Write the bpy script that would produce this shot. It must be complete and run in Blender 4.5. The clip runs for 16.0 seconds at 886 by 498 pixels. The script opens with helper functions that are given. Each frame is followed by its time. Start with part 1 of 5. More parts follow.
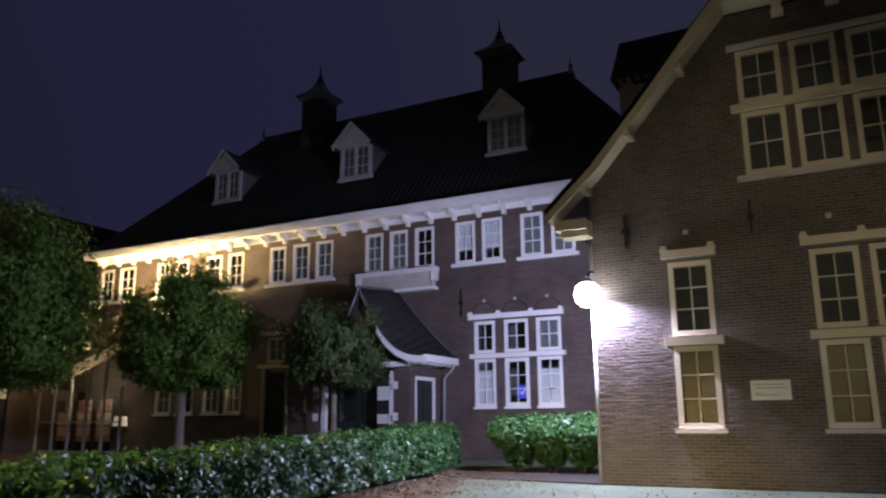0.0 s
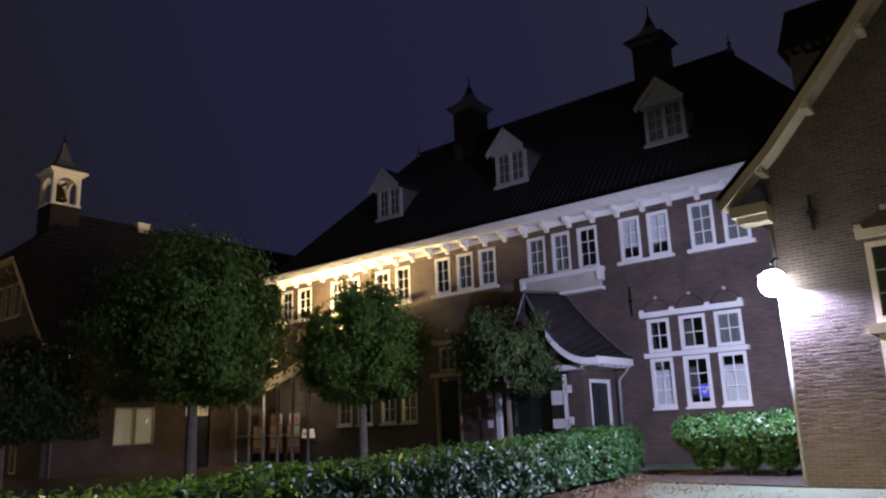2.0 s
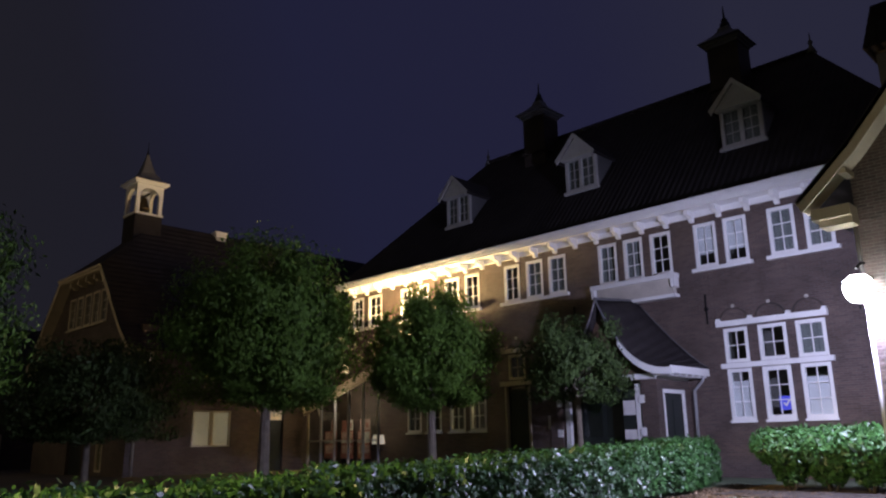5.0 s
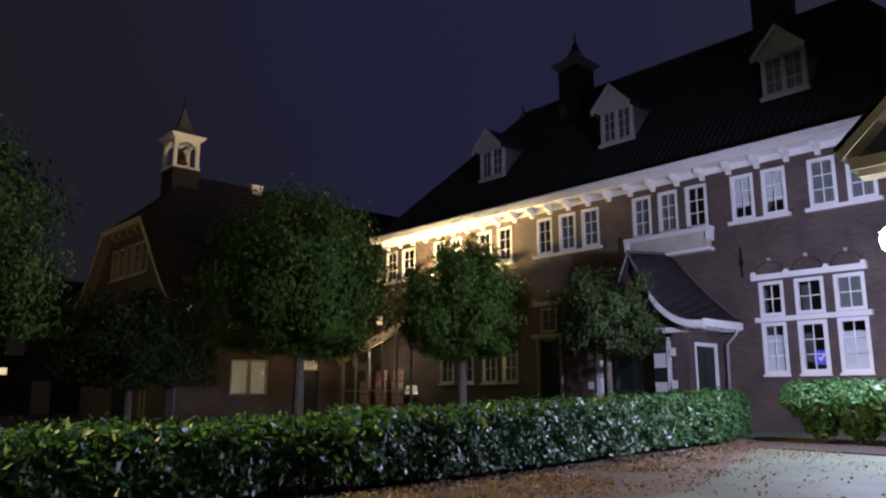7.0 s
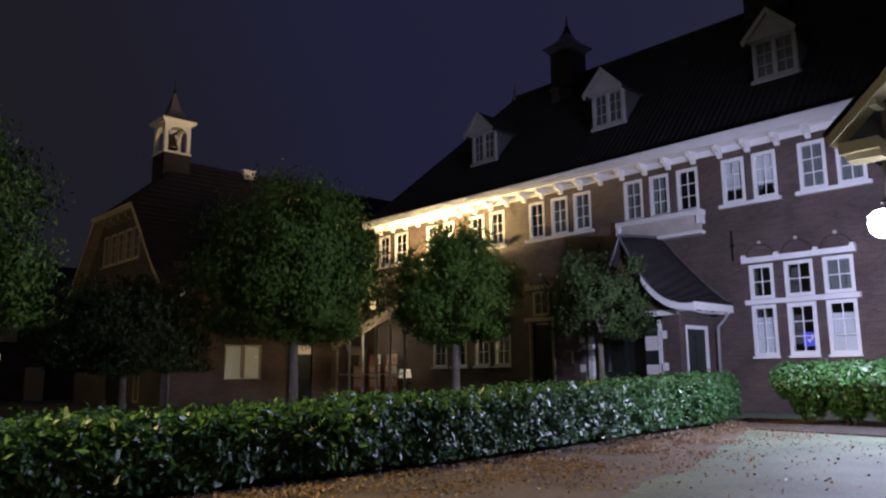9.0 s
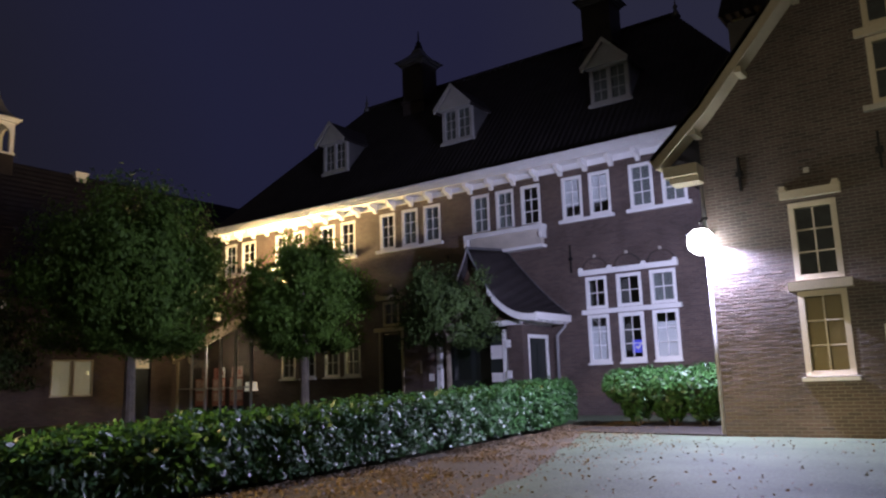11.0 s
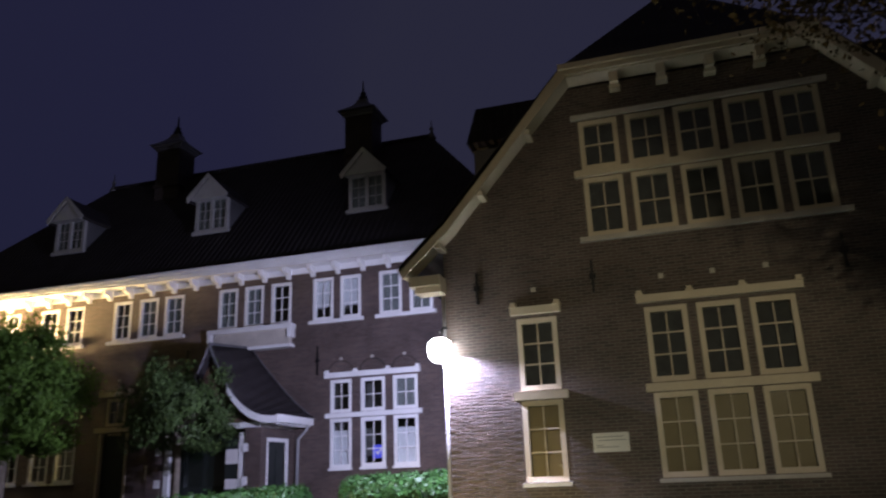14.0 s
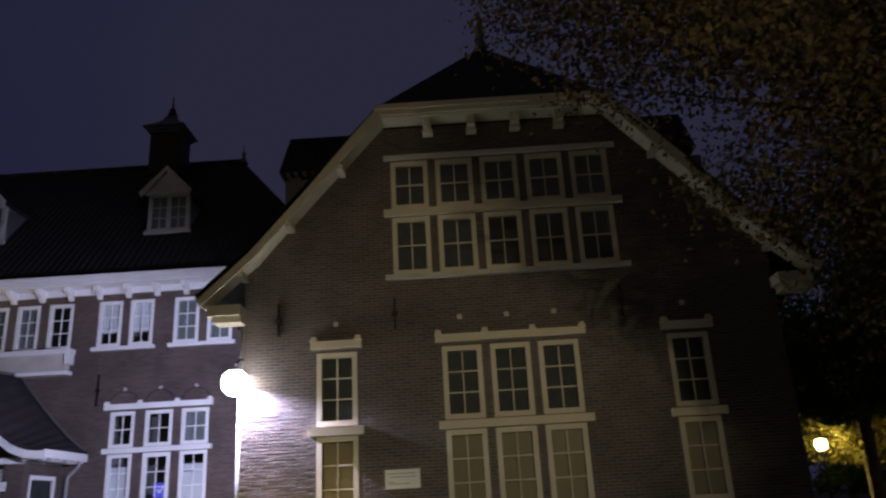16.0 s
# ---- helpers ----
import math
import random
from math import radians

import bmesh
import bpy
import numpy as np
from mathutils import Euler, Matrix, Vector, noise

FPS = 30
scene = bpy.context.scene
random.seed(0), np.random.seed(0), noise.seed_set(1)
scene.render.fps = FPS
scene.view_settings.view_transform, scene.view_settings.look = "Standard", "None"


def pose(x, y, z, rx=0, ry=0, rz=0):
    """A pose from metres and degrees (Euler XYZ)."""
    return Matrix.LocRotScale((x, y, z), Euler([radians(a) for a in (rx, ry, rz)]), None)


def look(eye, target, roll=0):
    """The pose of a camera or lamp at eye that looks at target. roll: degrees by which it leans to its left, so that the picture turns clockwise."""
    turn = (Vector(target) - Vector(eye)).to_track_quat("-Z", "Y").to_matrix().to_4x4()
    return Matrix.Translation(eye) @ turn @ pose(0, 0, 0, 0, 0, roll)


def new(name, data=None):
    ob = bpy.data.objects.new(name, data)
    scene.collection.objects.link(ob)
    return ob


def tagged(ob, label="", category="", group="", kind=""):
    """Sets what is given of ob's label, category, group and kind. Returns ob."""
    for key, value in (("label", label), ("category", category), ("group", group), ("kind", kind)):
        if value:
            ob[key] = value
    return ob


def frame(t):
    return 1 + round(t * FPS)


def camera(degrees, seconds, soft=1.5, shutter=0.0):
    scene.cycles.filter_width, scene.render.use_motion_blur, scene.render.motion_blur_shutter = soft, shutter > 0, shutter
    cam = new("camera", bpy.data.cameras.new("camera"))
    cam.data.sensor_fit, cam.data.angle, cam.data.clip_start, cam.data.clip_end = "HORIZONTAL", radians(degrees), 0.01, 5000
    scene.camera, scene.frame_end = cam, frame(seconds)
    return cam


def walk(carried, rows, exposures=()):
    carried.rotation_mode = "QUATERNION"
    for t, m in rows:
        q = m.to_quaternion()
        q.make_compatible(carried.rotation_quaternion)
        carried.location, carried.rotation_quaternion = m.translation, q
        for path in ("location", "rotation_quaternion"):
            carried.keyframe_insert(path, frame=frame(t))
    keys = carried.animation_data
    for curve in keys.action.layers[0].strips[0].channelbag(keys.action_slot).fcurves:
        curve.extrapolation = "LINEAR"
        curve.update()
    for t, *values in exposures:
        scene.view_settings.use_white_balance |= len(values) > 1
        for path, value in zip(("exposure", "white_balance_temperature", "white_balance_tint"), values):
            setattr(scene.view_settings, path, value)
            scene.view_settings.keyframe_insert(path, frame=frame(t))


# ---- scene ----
cam = camera(60.6, 16.0, soft=2.2, shutter=0.4)

PATH = [
    (0, (4.421, -15.765, 1.356), (3.534, -14.026, 1.792), -0.5),
    (0.5, (4.382, -15.767, 1.358), (3.383, -14.092, 1.796), -0.6),
    (1, (4.336, -15.773, 1.355), (3.225, -14.17, 1.797), -0.8),
    (1.5, (4.274, -15.774, 1.35), (3.066, -14.244, 1.797), -1.8),
    (2, (4.218, -15.777, 1.347), (2.989, -14.267, 1.807), -2.2),
    (2.5, (4.172, -15.779, 1.344), (2.934, -14.283, 1.823), -2.2),
    (3, (4.142, -15.777, 1.338), (2.875, -14.318, 1.855), -2.4),
    (3.5, (4.137, -15.767, 1.329), (2.842, -14.338, 1.859), -2.0),
    (4, (4.158, -15.743, 1.313), (2.837, -14.337, 1.842), -1.7),
    (6.5, (4.315, -15.493, 1.13), (2.887, -14.152, 1.534), 0.0),
    (7, (4.347, -15.471, 1.118), (2.897, -14.147, 1.496), -0.1),
    (7.5, (4.356, -15.464, 1.118), (2.902, -14.138, 1.474), -0.3),
    (8, (4.366, -15.477, 1.125), (2.91, -14.149, 1.466), -0.4),
    (10.5, (4.475, -15.668, 1.221), (3.209, -14.158, 1.562), -1.5),
    (11, (4.488, -15.697, 1.225), (3.343, -14.093, 1.573), -1.9),
    (11.5, (4.496, -15.705, 1.228), (3.396, -14.071, 1.575), -0.7),
    (12, (4.516, -15.702, 1.229), (3.453, -14.045, 1.581), -0.0),
    (12.5, (4.543, -15.693, 1.232), (3.548, -13.997, 1.596), -0.3),
    (13, (4.564, -15.681, 1.237), (3.703, -13.925, 1.657), -0.5),
    (13.5, (4.596, -15.678, 1.244), (3.876, -13.887, 1.765), -1.4),
    (14, (4.634, -15.679, 1.246), (4.092, -13.844, 1.827), -2.2),
    (14.5, (4.671, -15.683, 1.242), (4.258, -13.821, 1.845), -2.6),
    (15, (4.703, -15.701, 1.238), (4.404, -13.821, 1.849), -3.2),
    (15.5, (4.715, -15.71, 1.235), (4.528, -13.819, 1.858), -3.4),
    (16, (4.714, -15.723, 1.233), (4.67, -13.831, 1.879), -3.1),
]
walk(cam, [(t, look(eye, target, roll)) for t, eye, target, roll in PATH])

# ---- world and large lights ----
world = bpy.data.worlds.new("night_sky")
scene.world = world
world.use_nodes = True
wn = world.node_tree.nodes
wl = world.node_tree.links
w_coord = wn.new("ShaderNodeTexCoord")
w_ramp = wn.new("ShaderNodeValToRGB")
w_noise = wn.new("ShaderNodeTexNoise")
w_noise.inputs["Scale"].default_value = 2.2
w_noise.inputs["Detail"].default_value = 3.0
w_add = wn.new("ShaderNodeMath")
w_add.operation = "MULTIPLY_ADD"
w_add.inputs[1].default_value = 0.16
w_ramp.color_ramp.elements[0].position = 0.0
w_ramp.color_ramp.elements[0].color = (0.0300, 0.0265, 0.0250, 1)
w_ramp.color_ramp.elements[1].position = 1.08 - 0.08
w_ramp.color_ramp.elements[1].color = (0.0200, 0.0200, 0.0410, 1)
for pos, col in ((0.24, (0.0130, 0.0124, 0.0170, 1)), (0.42, (0.0125, 0.0120, 0.0200, 1)), (0.66, (0.0138, 0.0142, 0.0380, 1)), (0.88, (0.0150, 0.0150, 0.0400, 1))):
    w_ramp.color_ramp.elements.new(pos).color = col
# town glow: the sky is palest over the yard's far side; warm sky behind the camera is added fill
w_dot = wn.new("ShaderNodeVectorMath")
w_dot.operation = "DOT_PRODUCT"
w_dot.inputs[1].default_value = (0.10, 0.90, 0.42)
wl.new(w_coord.outputs["Generated"], w_dot.inputs[0])
wl.new(w_coord.outputs["Generated"], w_noise.inputs["Vector"])
wl.new(w_noise.outputs["Fac"], w_add.inputs[0])
wl.new(w_dot.outputs["Value"], w_add.inputs[2])
wl.new(w_add.outputs[0], w_ramp.inputs["Fac"])
wl.new(w_ramp.outputs["Color"], wn["Background"].inputs["Color"])
wn["Background"].inputs["Strength"].default_value = 1.0


def lamp_light(name, kind, place, power, colour, radius=0.1, target=None, spot=None):
    data = bpy.data.lights.new(name, kind)
    data.energy, data.color = power, colour
    data.shadow_soft_size = radius
    if spot:
        data.spot_size, data.spot_blend = radians(spot[0]), spot[1]
    ob = new(name, data)
    ob.matrix_world = look(place, target) if target else Matrix.Translation(place)
    return ob


LAMP = (-0.06, -0.30, 3.88)
UPLIGHTS = (-21.3, -19.6)
lamp_light("corner_lamp_light", "POINT", (-0.12, -0.17, LAMP[2]), 3400, (0.61, 0.615, 1.0), 0.06)
for up_x, power, (dx, dy, dz) in zip(UPLIGHTS, (3900, 3200), ((0.1, 0.33, 3.4), (0.6, -1.4, 1.8))):
    lamp_light("facade_uplight", "SPOT", (up_x, 7.42, 5.6), power, (1.0, 0.68, 0.30), 0.12, (up_x + dx, 7.42 + dy, 5.6 + dz), (152, 0.4))
lamp_light("street_lamp_light", "SPOT", (10.4, -31.4, 5.6), 5200, (1.0, 0.85, 0.56), 0.25, (4.9, 0.0, 4.3), (24, 1.0))
# unseen lamp, placed and aimed to warm the hedge and its litter
lamp_light("street_lamp_light", "SPOT", (-4.5, -25.5, 6.2), 17500, (1.0, 0.74, 0.36), 0.25, (-3.0, -10.3, 0.0), (35, 0.7))
# added fill for the far gable, from a lamp out of view
lamp_light("street_lamp_light", "SPOT", (-30.0, -27.0, 5.6), 1300, (1.0, 0.76, 0.42), 0.25, (-33.0, -1.9, 6.0), (46, 0.6))
# added fill for the lobby beams, kept behind a tree crown
lamp_light("lobby_fill_light", "POINT", (-27.3, 6.4, 4.9), 60, (1.0, 0.72, 0.36), 0.1)
# no fixture here: added before the poster boards to brighten them
lamp_light("lobby_poster_light", "POINT", (-24.6, 7.03, 2.95), 36, (1.0, 0.80, 0.58), 0.12)
lamp_light("far_lamp_light", "POINT", (18.3, 15.3, 2.9), 300, (1.0, 0.72, 0.25), 0.15)


# ---- materials ----
def material(name, colour, rough=0.7, metal=0.0, var=0.25, scale=3.0, fine=40.0, bump=0.15, spec=0.5, per_object=0.0, per_island=0.0):
    """A surface with variation at two scales and a fine relief."""
    m = bpy.data.materials.new(name)
    m.use_nodes = True
    n, l = m.node_tree.nodes, m.node_tree.links
    b = n["Principled BSDF"]
    b.inputs["Roughness"].default_value = rough
    b.inputs["Metallic"].default_value = metal
    b.inputs["Specular IOR Level"].default_value = spec
    tc = n.new("ShaderNodeNewGeometry")
    big, small = n.new("ShaderNodeTexNoise"), n.new("ShaderNodeTexNoise")
    big.inputs["Scale"].default_value, small.inputs["Scale"].default_value = scale, fine
    big.inputs["Detail"].default_value = small.inputs["Detail"].default_value = 4.0
    l.new(tc.outputs["Position"], big.inputs["Vector"])
    l.new(tc.outputs["Position"], small.inputs["Vector"])
    mixv = n.new("ShaderNodeMath")
    mixv.operation = "ADD"
    l.new(big.outputs["Fac"], mixv.inputs[0])
    l.new(small.outputs["Fac"], mixv.inputs[1])
    last = mixv
    for amount, socket in ((per_object, "object"), (per_island, "island")):
        if amount:
            info = n.new("ShaderNodeObjectInfo") if socket == "object" else n.new("ShaderNodeNewGeometry")
            more = n.new("ShaderNodeMath")
            more.operation = "MULTIPLY_ADD"
            more.inputs[1].default_value = amount
            l.new(info.outputs["Random"] if socket == "object" else info.outputs["Random Per Island"], more.inputs[0])
            l.new(last.outputs[0], more.inputs[2])
            last = more
    ramp = n.new("ShaderNodeMapRange")
    ramp.inputs["From Min"].default_value, ramp.inputs["From Max"].default_value = 0.6, 1.4 + per_object + per_island
    ramp.inputs["To Min"].default_value, ramp.inputs["To Max"].default_value = 1 - var, 1 + var
    l.new(last.outputs[0], ramp.inputs["Value"])
    mul = n.new("ShaderNodeVectorMath")
    mul.operation = "SCALE"
    mul.inputs[0].default_value = colour
    l.new(ramp.outputs["Result"], mul.inputs["Scale"])
    l.new(mul.outputs["Vector"], b.inputs["Base Color"])
    if bump:
        bp = n.new("ShaderNodeBump")
        bp.inputs["Strength"].default_value = bump
        bp.inputs["Distance"].default_value = 0.02
        l.new(small.outputs["Fac"], bp.inputs["Height"])
        l.new(bp.outputs["Normal"], b.inputs["Normal"])
    return m


def brick_material(name, dark, light, mortar, relief=1.0, joint=0.007):
    m = bpy.data.materials.new(name)
    m.use_nodes = True
    n, l = m.node_tree.nodes, m.node_tree.links
    b = n["Principled BSDF"]
    g = n.new("ShaderNodeNewGeometry")
    sp, sn, cb = n.new("ShaderNodeSeparateXYZ"), n.new("ShaderNodeSeparateXYZ"), n.new("ShaderNodeCombineXYZ")
    l.new(g.outputs["Position"], sp.inputs[0])
    l.new(g.outputs["Normal"], sn.inputs[0])
    ab, gt, mx = n.new("ShaderNodeMath"), n.new("ShaderNodeMath"), n.new("ShaderNodeMix")
    ab.operation, gt.operation = "ABSOLUTE", "GREATER_THAN"
    gt.inputs[1].default_value = 0.6
    l.new(sn.outputs["X"], ab.inputs[0])
    l.new(ab.outputs[0], gt.inputs[0])
    l.new(gt.outputs[0], mx.inputs["Factor"])
    l.new(sp.outputs["X"], mx.inputs["A"])
    l.new(sp.outputs["Y"], mx.inputs["B"])
    l.new(mx.outputs["Result"], cb.inputs["X"])
    l.new(sp.outputs["Z"], cb.inputs["Y"])
    t = n.new("ShaderNodeTexBrick")
    t.inputs["Scale"].default_value = 1.0
    t.inputs["Brick Width"].default_value, t.inputs["Row Height"].default_value = 0.23, 0.066
    t.inputs["Mortar Size"].default_value, t.inputs["Mortar Smooth"].default_value = joint, 0.3
    t.inputs["Color1"].default_value, t.inputs["Color2"].default_value, t.inputs["Mortar"].default_value = (*dark, 1), (*light, 1), (*mortar, 1)
    l.new(cb.outputs[0], t.inputs["Vector"])
    no = n.new("ShaderNodeTexNoise")
    no.inputs["Scale"].default_value, no.inputs["Detail"].default_value = 0.9, 6.0
    l.new(g.outputs["Position"], no.inputs["Vector"])
    mr = n.new("ShaderNodeMapRange")
    mr.inputs["From Min"].default_value, mr.inputs["From Max"].default_value = 0.3, 0.7
    mr.inputs["To Min"].default_value, mr.inputs["To Max"].default_value = 0.7, 1.25
    l.new(no.outputs["Fac"], mr.inputs["Value"])
    sc = n.new("ShaderNodeVectorMath")
    sc.operation = "SCALE"
    l.new(t.outputs["Color"], sc.inputs[0])
    l.new(mr.outputs["Result"], sc.inputs["Scale"])
    l.new(sc.outputs["Vector"], b.inputs["Base Color"])
    b.inputs["Roughness"].default_value = 0.62
    grain = n.new("ShaderNodeTexNoise")
    grain.inputs["Scale"].default_value = 60.0
    l.new(g.outputs["Position"], grain.inputs["Vector"])
    hm = n.new("ShaderNodeMath")
    hm.operation = "MULTIPLY_ADD"
    hm.inputs[1].default_value = -1.0
    l.new(t.outputs["Fac"], hm.inputs[0])
    l.new(grain.outputs["Fac"], hm.inputs[2])
    bp = n.new("ShaderNodeBump")
    bp.inputs["Strength"].default_value, bp.inputs["Distance"].default_value = relief, 0.02
    l.new(hm.outputs[0], bp.inputs["Height"])
    l.new(bp.outputs["Normal"], b.inputs["Normal"])
    return m


def tile_material(name, colour):
    """Dark roof tiles: courses by height and rolls along the eaves."""
    m = material(name, colour, 0.75, 0, 0.45, 1.3, 25.0, 0.0, 0.18)
    n, l = m.node_tree.nodes, m.node_tree.links
    g = n.new("ShaderNodeNewGeometry")
    w1, w2 = n.new("ShaderNodeTexWave"), n.new("ShaderNodeTexWave")
    w1.bands_direction, w2.bands_direction = "Z", "X"
    w1.wave_profile = "SAW"
    w1.inputs["Scale"].default_value, w2.inputs["Scale"].default_value = 1.25, 1.3
    l.new(g.outputs["Position"], w1.inputs["Vector"])
    l.new(g.outputs["Position"], w2.inputs["Vector"])
    ad = n.new("ShaderNodeMath")
    ad.operation = "ADD"
    l.new(w1.outputs["Fac"], ad.inputs[0])
    l.new(w2.outputs["Fac"], ad.inputs[1])
    bp = n.new("ShaderNodeBump")
    bp.inputs["Strength"].default_value, bp.inputs["Distance"].default_value = 0.8, 0.04
    l.new(ad.outputs[0], bp.inputs["Height"])
    l.new(bp.outputs["Normal"], n["Principled BSDF"].inputs["Normal"])
    return m


def glow_material(name, colour, strength):
    m = bpy.data.materials.new(name)
    m.use_nodes = True
    b = m.node_tree.nodes["Principled BSDF"]
    b.inputs["Base Color"].default_value = (*colour, 1)
    b.inputs["Emission Color"].default_value = (*colour, 1)
    b.inputs["Emission Strength"].default_value = strength
    return m


def glass_material(name):
    m = bpy.data.materials.new(name)
    m.use_nodes = True
    n, l = m.node_tree.nodes, m.node_tree.links
    n.remove(n["Principled BSDF"])
    tr, gl, mx, fr = n.new("ShaderNodeBsdfTransparent"), n.new("ShaderNodeBsdfGlossy"), n.new("ShaderNodeMixShader"), n.new("ShaderNodeLayerWeight")
    tr.inputs["Color"].default_value = (0.86, 0.9, 0.9, 1)
    gl.inputs["Roughness"].default_value = 0.012
    fr.inputs["Blend"].default_value = 0.5
    pw, ma = n.new("ShaderNodeMath"), n.new("ShaderNodeMath")
    pw.operation, ma.operation = "POWER", "MULTIPLY_ADD"
    pw.inputs[1].default_value = 4.0
    ma.inputs[1].default_value, ma.inputs[2].default_value = 0.8, 0.06
    l.new(fr.outputs["Facing"], pw.inputs[0])
    l.new(pw.outputs[0], ma.inputs[0])
    wav, bp, g = n.new("ShaderNodeTexNoise"), n.new("ShaderNodeBump"), n.new("ShaderNodeNewGeometry")
    wav.inputs["Scale"].default_value = 2.5
    bp.inputs["Strength"].default_value, bp.inputs["Distance"].default_value = 0.12, 0.02
    l.new(g.outputs["Position"], wav.inputs["Vector"])
    l.new(wav.outputs["Fac"], bp.inputs["Height"])
    l.new(bp.outputs["Normal"], gl.inputs["Normal"])
    l.new(ma.outputs[0], mx.inputs[0])
    l.new(tr.outputs[0], mx.inputs[1])
    l.new(gl.outputs[0], mx.inputs[2])
    l.new(mx.outputs[0], n["Material Output"].inputs["Surface"])
    return m


def leaf_material(name, colour, var=0.6, rough=0.35, spec=0.5):
    m = material(name, colour, rough, 0, var, 1.2, 9.0, 0.0, spec, 0.0, 0.9)
    return m


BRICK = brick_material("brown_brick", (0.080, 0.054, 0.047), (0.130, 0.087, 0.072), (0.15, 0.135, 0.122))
# gable copy of the brick, darkened to dim the gable under its lamps
DIMBRICK = brick_material("dimmed_brown_brick", (0.052, 0.037, 0.034), (0.105, 0.070, 0.058), (0.155, 0.138, 0.115), 0.12, 0.009)
# dark copy of the brick: chimneys darkened as unlit, and the arches
DARKBRICK = brick_material("dark_brick", (0.035, 0.026, 0.024), (0.055, 0.040, 0.034), (0.05, 0.046, 0.042))
TILE = tile_material("dark_roof_tile", (0.030, 0.026, 0.027))
WHITE = material("white_paint", (0.80, 0.80, 0.78), 0.45, 0, 0.08, 1.5, 30, 0.06)
# white greyed to stand in for the weak light up at the dormers
DIMWHITE = material("dimmed_white_paint", (0.46, 0.45, 0.44), 0.6, 0, 0.2, 2.0, 30, 0.1)
CREAM = material("cream_paint", (0.58, 0.50, 0.36), 0.5, 0, 0.14, 1.5, 30, 0.06)
STONE = material("pale_stone", (0.50, 0.46, 0.40), 0.8, 0, 0.22, 2.0, 35, 0.25)
DARKWOOD = material("dark_green_paint", (0.022, 0.028, 0.026), 0.4, 0, 0.3, 3, 40, 0.08)
BROWNWOOD = material("brown_wood", (0.10, 0.06, 0.04), 0.6, 0, 0.3, 3, 40, 0.12)
LEAD = material("grey_lead", (0.16, 0.16, 0.17), 0.55, 0.4, 0.3, 2, 30, 0.1)
IRON = material("black_iron", (0.02, 0.02, 0.022), 0.5, 0.6, 0.3, 5, 60, 0.1)
PIPE = material("zinc_pipe", (0.45, 0.45, 0.46), 0.45, 0.3, 0.2, 3, 40, 0.06)
# room backing, coloured dark for the gloom behind the windows
ROOMDARK = material("dark_room_backing", (0.16, 0.15, 0.14), 0.9, 0, 0.2, 1, 20, 0.1)
BLIND = material("cream_blind", (0.55, 0.50, 0.38), 0.85, 0, 0.12, 1.2, 80, 0.05)
SHUTTER = material("white_blind", (0.74, 0.73, 0.74), 0.75, 0, 0.06, 2, 60, 0.04)
CLOTH = material("grey_curtain", (0.20, 0.21, 0.20), 0.9, 0, 0.25, 6, 50, 0.1)
GLASS = glass_material("window_glass")
BARK = material("grey_bark", (0.20, 0.17, 0.13), 0.9, 0, 0.35, 5, 30, 0.6)
# darkened copy of the bark, for stems shaded under the bush; autumn tree too
DARKBARK = material("darkened_bark", (0.045, 0.038, 0.030), 0.9, 0, 0.35, 5, 30, 0.6)
HEDGELEAF = leaf_material("laurel_leaf", (0.036, 0.098, 0.025), 0.65, 0.42, 0.36)
# near-black colour that puts in the shade between the leaves
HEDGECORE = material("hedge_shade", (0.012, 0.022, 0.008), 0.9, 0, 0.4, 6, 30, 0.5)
TREELEAF = leaf_material("tree_leaf", (0.088, 0.165, 0.026), 0.6, 0.6, 0.2)
# tree leaf darkened so two trees look shaded
SHADELEAF = leaf_material("shaded_tree_leaf", (0.050, 0.082, 0.024), 0.8, 0.6, 0.2)
AUTUMNLEAF = leaf_material("autumn_leaf", (0.085, 0.064, 0.032), 0.7, 0.6, 0.06)
LITTER = leaf_material("fallen_leaf", (0.165, 0.112, 0.062), 0.85, 0.55, 0.35)
# plain dark grey sheets added behind the gable panes
GREYBACK = material("dark_grey_pane_backing", (0.085, 0.083, 0.082), 0.9, 0, 0.35, 5, 50, 0.1)
SIGN = material("white_plaque", (0.74, 0.72, 0.66), 0.5, 0, 0.06, 3, 40, 0.05)
INK = material("grey_lettering", (0.36, 0.35, 0.33), 0.6, 0, 0.05, 3, 40, 0.0)
PAPER = material("white_paper", (0.72, 0.70, 0.68), 0.7, 0, 0.1, 5, 40, 0.0)
REDPAPER = material("red_print", (0.42, 0.16, 0.13), 0.6, 0, 0.5, 6, 25, 0.0)
PINKPAPER = material("pink_print", (0.62, 0.42, 0.38), 0.6, 0, 0.6, 7, 22, 0.0)
BLUE = material("blue_print", (0.10, 0.12, 0.75), 0.5, 0, 0.1, 5, 40, 0.0)
BRONZE = material("bell_bronze", (0.12, 0.09, 0.05), 0.4, 0.8, 0.3, 5, 40, 0.1)
LAMPGLOW = glow_material("white_lamp_glow", (0.94, 0.95, 1.0), 36)
WARMGLOW = glow_material("warm_lamp_glow", (1.0, 0.76, 0.38), 14)
ROOMGLOW = glow_material("lamp_shade_glow", (1.0, 0.86, 0.7), 0.35)
LITWINDOW = glow_material("lit_room_glow", (1.0, 0.78, 0.42), 0.9)
YELLOWLEAF = leaf_material("yellow_leaf", (0.16, 0.15, 0.03), 0.6, 0.6, 0.2)
# faint gold emission on the blinds in place of street light
GLOWBLIND = glow_material("gold_glow_blind", (0.29, 0.21, 0.10), 0.022)
LITBLIND = glow_material("lit_blind", (0.80, 0.66, 0.44), 0.16)


